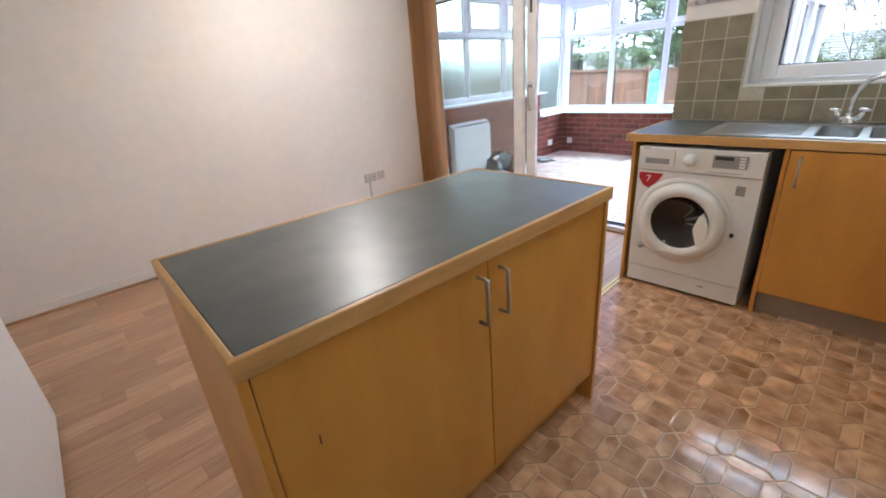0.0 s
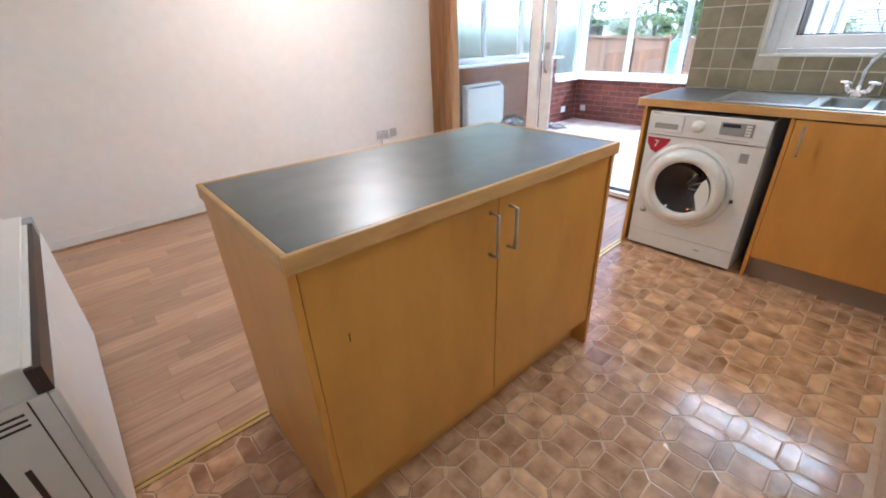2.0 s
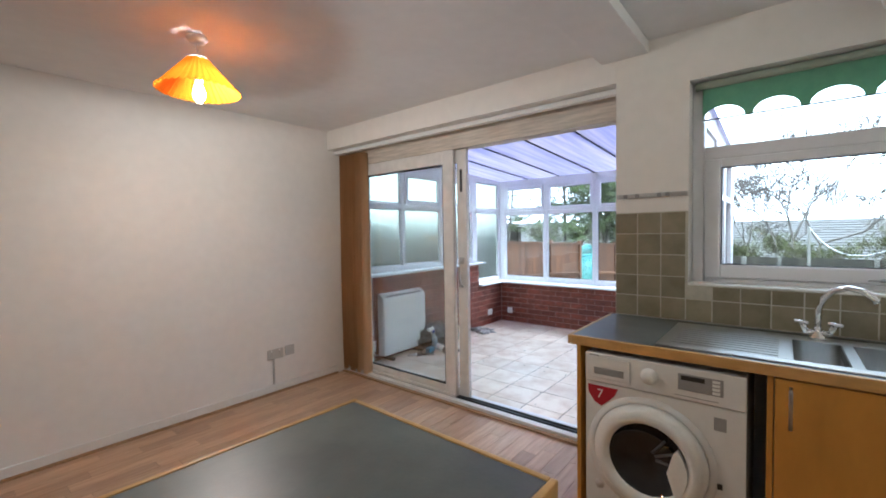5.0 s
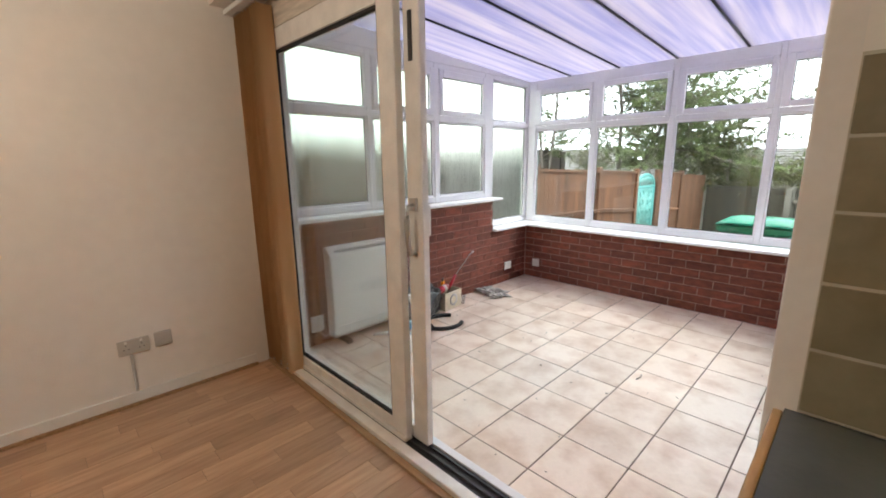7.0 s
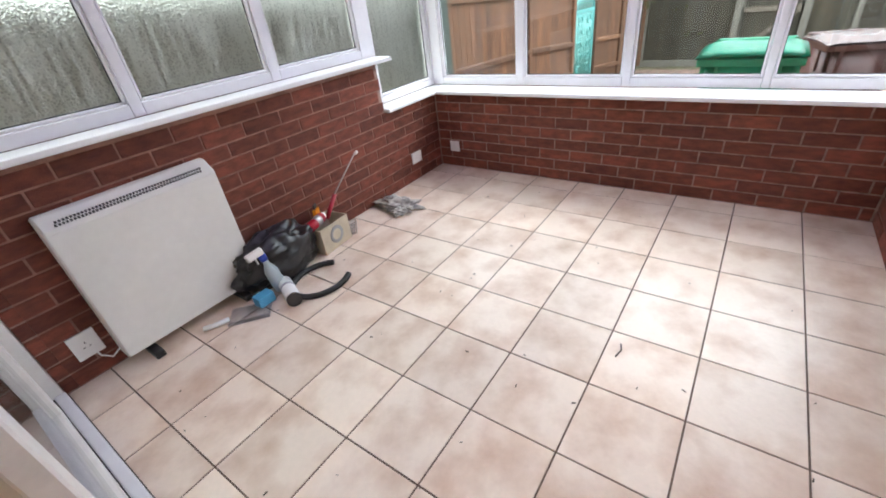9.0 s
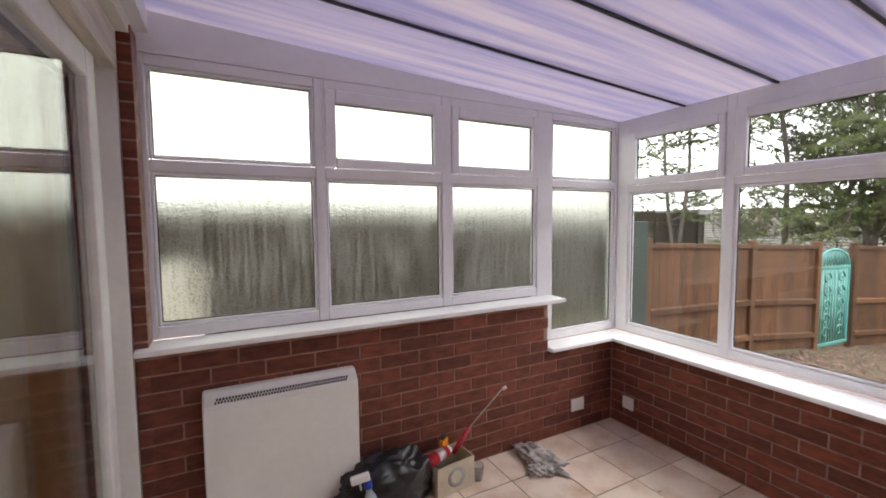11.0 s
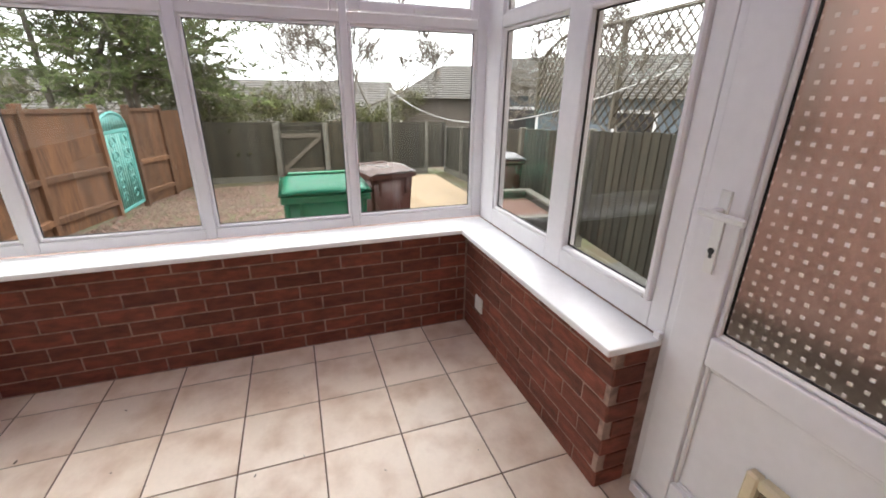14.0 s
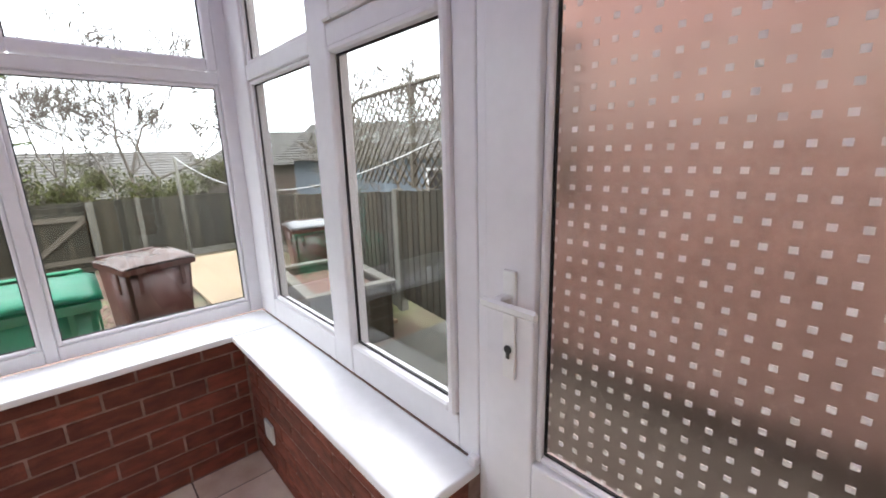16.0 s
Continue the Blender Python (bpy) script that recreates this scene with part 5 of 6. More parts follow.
part("pan", boxes((-0.10, 0.10, -0.07, 0.07, 0.0005, 0.003), (-0.10, 0.10, -0.072, -0.0701, 0.0005, 0.022), bevel=0.0005), M_CLEARPL, tr)
part("handle", tubes(([(-0.10, -0.02, 0.01), (-0.15, -0.05, 0.016), (-0.21, -0.06, 0.016)], 0.013)), M_WHITE, tr)
solid("black_hose", tubes(([(4.975 + 0.165 * math.cos(a), 3.665 + 0.140 * math.sin(a), 0.017) for a in [0.45 + k * 0.205 for k in range(25)]], 0.016), seg=10), M_RUBBER, "curved length of black hose on the tiles", "hose")
solid("twig", tubes(([(5.16, 2.16, 0.004), (5.20, 2.15, 0.006), (5.235, 2.16, 0.004)], 0.003), seg=6), M_BARK, "small dark twig on the tiles", "twig")

grit = bmesh.new()
rq = random.Random(12)
for k in range(46):
    x, y, q = rq.uniform(4.0, 6.5), rq.uniform(1.5, 3.8), rq.uniform(0.002, 0.006)
    a = rq.uniform(0, 3.1)
    tube(grit, [(x, y, 0.0025), (x + math.cos(a) * q * 2.5, y + math.sin(a) * q * 2.5, 0.003)], q * 0.45, 5)
solid("floor_grit", grit, M_BARK, "scattered dark crumbs of dirt on the tiles", "dirt", kind="stuff")

# ---------------------------------------------------------------- garden
def ground_z(x):
    return -0.28 - 0.50 * min(max((x - 10.0) / 5.5, 0.0), 1.0)


bm = bmesh.new()
xs = [-400, -60, -10, 3, 6, 8, 9, 10, 11, 12, 13, 14, 15.5, 20, 40, 120, 700]
ys = [-500, -80, -20, -6, -2, 0, 2, 4, 6, 10, 25, 80, 500]
grid = [[bm.verts.new((x, y, ground_z(x))) for y in ys] for x in xs]
for r0, r1 in zip(grid, grid[1:]):
    for j in range(len(ys) - 1):
        bm.faces.new((r0[j], r1[j], r1[j + 1], r0[j + 1]))
structure("ground", bm, M_GROUND, "bare brown soil and thin grass of the gardens", "ground")
structure("lawn", boxes((2.0, 8.4, 4.75, 9.0, -0.279, -0.262)), M_LAWN, "green lawn beside the conservatory", "lawn")
structure("side_paving", boxes((1.5, 4.75, 4.46, 6.35, -0.279, -0.240), bevel=0.006), M_PINKPAVE, "pinkish paving outside the obscured windows", "paving")
# White block added for the pale patch in the obscured panes; identity unknown.
structure("white_patch_block", boxes((0.5, 4.02, 6.36, 6.56, -0.28, 1.06), bevel=0.01), M_PALE, "added low white block behind the obscured panes", "wall")
structure("path", boxes((8.0, 12.6, -0.45, 0.75, -0.279, -0.245), bevel=0.006), M_PATH, "sandy concrete garden path", "path")
structure("patio", boxes((3.94, 7.6, -1.0, 1.05, -0.279, -0.22), bevel=0.006), M_PATIO, "grey concrete paving by the garden door", "paving")

gv, gf = [], []
rg = random.Random(4)
for k in range(8500):
    x, y = rg.uniform(7.4, 14.5), rg.uniform(0.9, 4.7)
    z = ground_z(x) + rg.uniform(0.0, 0.015)
    a, s = rg.uniform(0, 6.28), rg.uniform(0.015, 0.045)
    c, d = math.cos(a) * s, math.sin(a) * s
    i = len(gv)
    gv += [(x + c, y + d, z), (x - d * 0.6, y + c * 0.6, z), (x - c, y - d, z + 0.006), (x + d * 0.6, y - c * 0.6, z), (x, y, z + 0.018)]
    gf += [(i, i + 1, i + 4), (i + 1, i + 2, i + 4), (i + 2, i + 3, i + 4), (i + 3, i, i + 4)]
me = bpy.data.meshes.new("bark_chippings")
me.from_pydata(gv, [], gf)
me.materials.append(M_GRAVEL)
tagged(new("bark_chippings", me), "pinkish brown bark chippings over the garden bed", "bark chips", kind="stuff")


def fence(name, p0, p1, top0, top1, board_mat, post_mat, label, post_w=0.09, rails=True, capped=True, gravel=True, post_every=1.83, pw=0.11, gap=None, rail_side=-1, lap=0.005):
    """A close-board fence from p0 to p1; tops slope from top0 to top1. gap: stretch of metres left open."""
    p0, p1 = Vector((*p0, 0)), Vector((*p1, 0))
    d = p1 - p0
    length = d.length
    ang = math.degrees(math.atan2(d.y, d.x))
    f = thing(name, (p0.x, p0.y, 0), label, "fence", rz=ang, kind="structure")
    zt = lambda s: top0 + (top1 - top0) * s / length
    zb = lambda s: ground_z(p0.x + d.x * s / length)
    n = int(length / pw)
    rr = random.Random(len(name))
    shared = {}
    for k in range(n):
        s = k * pw
        if gap and gap[0] - 0.05 < s < gap[1]:
            continue
        h = round(zt(s) - zb(s) - (0.14 if gravel else 0.03), 2)
        if h not in shared:
            shared[h] = mesh_of("board", boxes((0, pw + lap, -0.010, 0.006, 0, h)), board_mat)
        ob = new("board", shared[h])
        ob.parent = f
        ob.matrix_basis = pose(s, 0, zb(s) + (0.14 if gravel else 0.03), 0, 0, -4)
    s = 0.0
    cuts = []
    while s <= length + 0.01:
        cuts.append(s)
        s += post_every
    if gap:
        cuts = [c for c in cuts if not gap[0] - 0.2 < c < gap[1] + 0.2] + [gap[0], gap[1]]
        cuts.sort()
    for c in cuts:
        part("post", boxes((c - post_w / 2, c + post_w / 2, -0.055 if rail_side < 0 else -0.03, 0.03 if rail_side < 0 else 0.055, zb(min(c, length)) - 0.05, zt(min(c, length)) + (0.10 if gap else 0.02)), bevel=0.008), post_mat, f)
    for a, b in zip(cuts, cuts[1:]):
        if gap and abs(a - gap[0]) < 0.01:
            continue
        a, b = a + post_w / 2 + 0.002, b - post_w / 2 - 0.002
        if rails:
            for fr_ in (0.03, 0.36):
                bm = bmesh.new()
                za, zb_ = zb(a) + 0.15 + (zt(a) - zb(a)) * fr_, zb(b) + 0.15 + (zt(b) - zb(b)) * fr_
                y0, y1 = (-0.055, -0.0125) if rail_side < 0 else (0.018, 0.06)
                vs = [bm.verts.new(c) for c in ((a, y0, za), (b, y0, zb_), (b, y1, zb_), (a, y1, za), (a, y0, za + 0.06), (b, y0, zb_ + 0.06), (b, y1, zb_ + 0.075), (a, y1, za + 0.075))]
                for q in ((0, 3, 2, 1), (4, 5, 6, 7), (0, 1, 5, 4), (1, 2, 6, 5), (2, 3, 7, 6), (3, 0, 4, 7)):
                    bm.faces.new([vs[i] for i in q])
                part("rail", bm, board_mat, f)
        if capped:
            bm = bmesh.new()
            vs = [bm.verts.new(c) for c in ((a, -0.045, zt(a)), (b, -0.045, zt(b)), (b, 0.03, zt(b)), (a, 0.03, zt(a)), (a, -0.045, zt(a) + 0.05), (b, -0.045, zt(b) + 0.05), (b, 0.03, zt(b) + 0.05), (a, 0.03, zt(a) + 0.05))]
            for q in ((0, 3, 2, 1), (4, 5, 6, 7), (0, 1, 5, 4), (1, 2, 6, 5), (2, 3, 7, 6), (3, 0, 4, 7)):
                bm.faces.new([vs[i] for i in q])
            part("capping", bm, board_mat, f)
        if gravel:
            bm = bmesh.new()
            vs = [bm.verts.new(c) for c in ((a, -0.03, zb(a) - 0.05), (b, -0.03, zb(b) - 0.05), (b, 0.01, zb(b) - 0.05), (a, 0.01, zb(a) - 0.05), (a, -0.03, zb(a) + 0.135), (b, -0.03, zb(b) + 0.135), (b, 0.01, zb(b) + 0.135), (a, 0.01, zb(a) + 0.135))]
            for q in ((0, 3, 2, 1), (4, 5, 6, 7), (0, 1, 5, 4), (1, 2, 6, 5), (2, 3, 7, 6), (3, 0, 4, 7)):
                bm.faces.new([vs[i] for i in q])
            part("gravel_board", bm, M_FPOST, f, "concrete gravel board")
    return f


fence("fence_north", (8.35, 5.0), (15.4, 4.35), 1.15, 0.88, M_FNEW, M_FNEW, "orange-brown close-board fence with rails towards the garden", gap=(3.27, 4.22), gravel=False, lap=-0.011)
fence("fence_east", (15.45, 4.35), (15.5, -1.72), 0.62, 0.55, M_FOLD, M_FPOST, "weathered grey-green close-board fence with concrete posts", gravel=True, rails=False, capped=False)
fence("fence_south", (15.5, -1.72), (6.75, -0.51), 0.42, 1.10, M_FOLD, M_FPOST, "weathered grey-green boundary fence with concrete posts", gravel=True, rails=False, capped=False)
fence("fence_far_north", (0.0, 7.0), (15.0, 8.2), 1.64, 1.55, M_DKFENCE, M_DKFENCE, "dark weathered neighbour fence behind the lawn", gravel=False)
dp = solid("fence_end_post", boxes((-0.13, 0.13, -0.13, 0.13, 0.0, 1.72), bevel=0.01), M_DKPOST, "dark green painted post at the fence end", "post", at=(8.12, 5.02, -0.28))

tg = thing("garden_gate", (12.07, 4.66, -0.46), "narrow teal wrought-iron gate between fence posts", "gate", rz=-5)
part("gate_frame", bevelled(ring(bmesh.new(), -0.43, 0.43, 0.05, 1.22, 0.045, -0.015, 0.015), 0.004), M_TEAL, tg)
for k in range(11):
    u = -0.35 + k * 0.07
    part("bar", tubes(([(u, 0, 0.09), (u, 0, 1.18)], 0.013), seg=6), M_TEAL, tg)
part("arch", tubes(([(0.41 * math.cos(a), 0, 1.22 + 0.24 * math.sin(a)) for a in [math.pi * k / 12 for k in range(13)]], 0.02)), M_TEAL, tg)
for k in range(-4, 5):
    part("bar", tubes(([(k * 0.085, 0, 1.22), (k * 0.06, 0, 1.20 + 0.24 * math.sqrt(max(1 - (k * 0.06 / 0.41) ** 2, 0)))], 0.011), seg=6), M_TEAL, tg)
for k in range(10):
    part("scroll", tubes(([((0.10 - 0.006 * j) * math.cos(a) + (0.18 if k % 2 else -0.18), -0.018, 0.25 + (k // 2) * 0.20 + (0.10 - 0.006 * j) * math.sin(a)) for j, a in enumerate([0.55 * j for j in range(13)])], 0.011), seg=6), M_TEAL, tg)

wg = thing("wooden_gate", (15.40, 2.02, ground_z(15.4)), "weathered wooden gate with a diagonal brace", "gate", rz=90)
for k in range(8):
    part("board", boxes((-0.46 + k * 0.115, -0.46 + k * 0.115 + 0.105, 0.005, 0.022, 0.08, 1.15)), M_FOLD, wg)
for z in (0.2, 1.02):
    part("rail", boxes((-0.46, 0.46, 0.0225, 0.055, z, z + 0.09)), M_TRELLIS, wg)
bm = boxes((-0.58, 0.58, 0.056, 0.08, -0.045, 0.045))
bmesh.ops.rotate(bm, verts=bm.verts[:], cent=(0, 0, 0), matrix=Matrix.Rotation(radians(40), 3, "Y"))
bmesh.ops.translate(bm, verts=bm.verts[:], vec=(0, 0, 0.66))
part("brace", bm, M_TRELLIS, wg)
for u in (-0.56, 0.56):
    part("gate_post", boxes((u - 0.06, u + 0.06, -0.02, 0.10, -0.02, 1.35)), M_FPOST, wg)


def wheelie_bin(at, rz, body_mat, lid_mat, label, w=0.58, d=0.70, h=1.0):
    b = thing("wheelie_bin", at, label, "bin", rz=rz, group="wheelie bins")
    bm = bmesh.new()
    lo = [(-w * 0.40, -d * 0.36), (w * 0.40, -d * 0.36), (w * 0.40, d * 0.34), (-w * 0.40, d * 0.34)]
    hi = [(-w * 0.48, -d * 0.48), (w * 0.48, -d * 0.48), (w * 0.48, d * 0.46), (-w * 0.48, d * 0.46)]
    v0 = [bm.verts.new((x, y, 0.06)) for x, y in lo]
    v1 = [bm.verts.new((x, y, h * 0.9)) for x, y in hi]
    bm.faces.new(v0[::-1])
    bm.faces.new(v1)
    for i in range(4):
        bm.faces.new((v0[i], v0[(i + 1) % 4], v1[(i + 1) % 4], v1[i]))
    bmesh.ops.bevel(bm, geom=bm.edges[:], offset=0.03, segments=3, affect="EDGES")
    for f in bm.faces:
        f.smooth = True
    part("body", bm, body_mat, b)
    part("collar", boxes((-w * 0.51, w * 0.51, -d * 0.51, -d * 0.465, h * 0.86, h * 0.905), (-w * 0.51, w * 0.51, d * 0.445, d * 0.49, h * 0.86, h * 0.905), (-w * 0.51, -w * 0.465, -d * 0.464, d * 0.444, h * 0.86, h * 0.905), (w * 0.465, w * 0.51, -d * 0.464, d * 0.444, h * 0.86, h * 0.905), bevel=0.006), body_mat, b)
    for s in (-1, 1):
        for k in range(2):
            part("rib", boxes((s * w * 0.30 - 0.012 + k * 0.0, s * w * 0.30 + 0.012, -d * 0.485, -d * 0.43, h * 0.70, h * 0.86)) if k == 0 else boxes((s * w * 0.485 - 0.006, s * w * 0.485 + 0.006, -d * 0.25, -d * 0.20, h * 0.70, h * 0.86)), body_mat, b)
    ld = bmesh.new()
    n = 10
    rows = []
    for i in range(n + 1):
        k = i / n
        y = -d * 0.53 + k * d * 1.02
        prof = 0.015 + 0.048 * math.sin(math.pi * min(k * 1.15, 1)) ** 0.6
        row = []
        for j in range(n + 1):
            q = j / n
            x = -w * 0.53 + q * w * 1.06
            edge = min(q, 1 - q) * 6
            z = h * 0.906 + prof * min(1, 0.25 + edge) - (0.018 if 0.3 < q < 0.7 and 0.2 < k < 0.8 else 0)
            row.append(ld.verts.new((x, y, z)))
        rows.append(row)
    for r0, r1 in zip(rows, rows[1:]):
        for j in range(n):
            f = ld.faces.new((r0[j], r0[j + 1], r1[j + 1], r1[j]))
            f.smooth = True
    bmesh.ops.solidify(ld, geom=ld.faces[:], thickness=0.012)
    part("lid", ld, lid_mat, b, "moulded lid")
    part("handle", tubes(([(-w * 0.42, d * 0.50, h * 0.92), (-w * 0.42, d * 0.56, h * 0.92), (w * 0.42, d * 0.56, h * 0.92), (w * 0.42, d * 0.50, h * 0.92)], 0.014)), body_mat, b)
    for s in (-1, 1):
        part("wheel", tubes(([(s * w * 0.34, d * 0.38, 0.10), (s * w * 0.44, d * 0.38, 0.10)], 0.10), seg=20), M_RUBBER, b)
    return b


wheelie_bin((7.78, 2.02, -0.28), -90, M_GBIN, M_GLID, "green plastic wheelie bin standing on bark chips", h=1.07)
wheelie_bin((8.72, 1.40, -0.28), -75, M_BBIN, M_BLID, "dark maroon plastic wheelie bin standing on bark chips", w=0.48, d=0.55, h=0.98)
wheelie_bin((9.6, -0.35, -0.28), -100, M_BBIN, mat("grey_lid", (0.42, 0.42, 0.43), 0.35, var=0.1, scale=5), "maroon wheelie bin with a pale lid by the fence", w=0.52, d=0.60, h=0.90)
pb = thing("raised_planter", (8.35, 0.05, -0.28), "weathered timber raised planter beside the fence", "planter", rz=-8)
for b in ((-0.55, 0.55, -0.36, -0.32), (-0.55, 0.55, 0.32, 0.36), (-0.55, -0.51, -0.3195, 0.3195), (0.51, 0.55, -0.3195, 0.3195)):
    part("board", boxes((b[0], b[1], b[2], b[3], 0.0, 0.52), bevel=0.004), M_FOLD, pb)
part("rim", bevelled(boxes((-0.58, 0.58, -0.39, -0.30, 0.521, 0.55), (-0.58, 0.58, 0.30, 0.39, 0.521, 0.55), (-0.58, -0.49, -0.299, 0.299, 0.521, 0.55), (0.49, 0.58, -0.299, 0.299, 0.521, 0.55)), 0.004), M_FPOST, pb)
part("soil", boxes((-0.50, 0.50, -0.319, 0.319, 0.0, 0.45)), mat("brick_red_soil", (0.16, 0.085, 0.06), 0.95, var=0.4, scale=20, bump=0.8), pb)

# trellis on the south fence
tl = thing("trellis", (9.73, -0.935, 1.05), "arched weathered lattice trellis above the fence", "trellis", rz=172)
W2, H2 = 3.6, 0.95


def arch_h(u):
    return 0.66 + 0.24 * math.sin(math.pi / 2 * min(u / 0.8, 1.0))


for sgn in (1, -1):
    k = -12
    while k < 40:
        u0 = k * 0.115
        pts = []
        for i in range(41):
            z = i * 0.025
            u = u0 + sgn * z if sgn > 0 else u0 - z + 1.0
            if 0 <= u <= W2 and z <= arch_h(u):
                pts.append((u, 0.0 if sgn > 0 else 0.009, z))
        if len(pts) > 1:
            a, b = pts[0], pts[-1]
            part("lath", tube(bmesh.new(), [a, b], 0.009, 4), M_TRELLIS, tl)
        k += 1
part("top_rail", tubes(([(u, 0.004, arch_h(u)) for u in [W2 * i / 30 for i in range(31)]], 0.02), seg=6), M_TRELLIS, tl)
for u in (0.0, 1.8, 3.6):
    part("upright", boxes((u - 0.02, u + 0.02, -0.02, 0.03, -0.02, arch_h(u))), M_TRELLIS, tl)

wp = thing("washing_line_post", (14.0, 0.15, ground_z(14.0)), "thin grey washing line post with a sagging white line", "washing line")
part("post", tubes(([(0, 0, 0), (0, 0, 2.02)], 0.03), seg=8), M_FPOST, wp)
part("line", tubes(([(x - 14.0, 0.127 * (x - 14.0), 0.905 + 0.05 * (x - 10.9) ** 2 - ground_z(14.0)) for x in [14.0 - 6.7 * k / 20 for k in range(21)]], 0.0045), seg=5), M_WHITE, wp, "white line")


def bare_tree(name, at, height, seed, label, leaf=None, leaves=0, depth=6, spread=0.55, leaf_size=0.05, trunk=0.035, low=0.0, fine=0.0095):
    r = random.Random(seed)
    t = thing(name, at, label, "tree")
    bm = bmesh.new()
    tips = []

    def grow(p, d, length, rad, k):
        pts = [p]
        for i in range(3):
            d = (d + Vector((r.gauss(0, 0.13), r.gauss(0, 0.13), r.gauss(0.03, 0.08)))).normalized()
            p = p + d * length / 3
            pts.append(p)
        tube(bm, pts, max(rad, fine), 6 if k < 2 else 4 if k < 4 else 3, max(rad * 0.62, fine * 0.75), cap=False)
        if k >= 3:
            tips.extend(pts[1:])
        if k < depth:
            for i in range(2 if k < 1 else r.choice((2, 3, 3))):
                a = Vector((r.gauss(0, 1), r.gauss(0, 1), r.gauss(0.25, 0.7))).normalized()
                grow(pts[-1] if i < 2 else pts[r.choice((1, 2))], (d + a * spread * 1.6).normalized(), length * r.uniform(0.62, 0.82), rad * 0.6, k + 1)

    grow(Vector((0, 0, -0.05)), Vector((r.gauss(0, 0.06), r.gauss(0, 0.06), 1)).normalized(), height * 0.30, height * trunk, 0)
    part("trunk", bm, M_BARK, t)
    if leaf and tips:
        lv, lf = [], []
        for k in range(leaves):
            c = r.choice(tips) + Vector((r.gauss(0, 0.16), r.gauss(0, 0.16), r.gauss(0, 0.12)))
            if c.z < low:
                continue
            a = Vector((r.gauss(0, 1), r.gauss(0, 1), r.gauss(0, 1))).normalized()
            b = a.orthogonal().normalized()
            s = leaf_size * r.uniform(0.5, 1.4)
            i = len(lv)
            lv += [tuple(c + a * s), tuple(c + b * s * 0.45), tuple(c - a * s), tuple(c - b * s * 0.45)]
            lf.append((i, i + 1, i + 2, i + 3))
        me = bpy.data.meshes.new("crown")
        me.from_pydata(lv, [], lf)
        me.materials.append(leaf)
        ob = new("crown", me)
        ob.parent = t
    return t



def spray_tree(at, height, seed, label, leaf, limbs, reach, low, drop=0.0, leaf_size=0.044, stems=2):
    """Thin stems with long side limbs that carry small sprays of leaves."""
    r = random.Random(seed)
    t = thing("tree", at, label, "tree")
    wood = bmesh.new()
    lv, lf = [], []
    for st in range(stems):
        p, d = Vector((r.uniform(-0.25, 0.25) * (st > 0), r.uniform(-0.25, 0.25) * (st > 0), -0.05)), Vector((r.gauss(0, 0.1), r.gauss(0, 0.1), 1)).normalized()
        stem = [p]
        for i in range(12):
            d = (d + Vector((r.gauss(0, 0.06), r.gauss(0, 0.06), 0.03))).normalized()
            p = p + d * height / 12
            stem.append(p)
        tube(wood, stem, height * 0.0085, 7, 0.01, cap=False)
        for k in range(limbs // stems):
            s = r.uniform(low, 0.99)
            i = int(s * 12)
            base = stem[i].lerp(stem[min(i + 1, 12)], s * 12 - i)
            az = r.uniform(0, 2 * math.pi)
            length = reach * (1.15 - 0.75 * s) * r.uniform(0.6, 1.15)
            d = Vector((math.cos(az), math.sin(az), r.uniform(-0.15, 0.85))).normalized()
            limb = [base]
            for q in range(7):
                d = (d + Vector((r.gauss(0, 0.17), r.gauss(0, 0.17), r.gauss(0.0 - drop, 0.15)))).normalized()
                limb.append(limb[-1] + d * length / 7)
            tube(wood, limb, 0.005 + length * 0.004, 4, 0.004, cap=False)
            n = int(length / 0.07)
            for q in range(2, n):
                u = q / n * 7
                b0 = limb[int(u)].lerp(limb[min(int(u) + 1, 7)], u - int(u))
                along = (limb[min(int(u) + 1, 7)] - limb[int(u)]).normalized()
                side = along.cross(Vector((0, 0, 1))).normalized() * (1 if q % 2 else -1)
                td = (along * r.uniform(0.4, 1.0) + side * r.uniform(0.5, 1.0) + Vector((0, 0, r.gauss(-drop, 0.45)))).normalized()
                tl_ = r.uniform(0.16, 0.52) * (1.1 - 0.5 * q / n)
                end = b0 + td * tl_ + Vector((0, 0, -0.05 * drop))
                tube(wood, [b0, end], 0.0045, 3, 0.003, cap=False)
                if r.random() < 0.22:
                    continue
                for w in range(int(tl_ / 0.021)):
                    c = b0.lerp(end, r.uniform(0.15, 1.05)) + Vector((r.gauss(0, 0.022), r.gauss(0, 0.022), r.gauss(0, 0.018)))
                    a = (td + Vector((r.gauss(0, 0.6), r.gauss(0, 0.6), r.gauss(0, 0.5)))).normalized()
                    b = (a.orthogonal() + Vector((r.gauss(0, 0.5), r.gauss(0, 0.5), 0))).normalized()
                    z = leaf_size * r.uniform(0.5, 1.35)
                    i0 = len(lv)
                    lv += [tuple(c + a * z), tuple(c + b * z * 0.42), tuple(c - a * z), tuple(c - b * z * 0.42)]
                    lf.append((i0, i0 + 1, i0 + 2, i0 + 3))
    part("trunk", wood, M_BARK, t)
    me = bpy.data.meshes.new("crown")
    me.from_pydata(lv, [], lf)
    me.materials.append(leaf)
    ob = new("crown", me)
    ob.parent = t
    return t


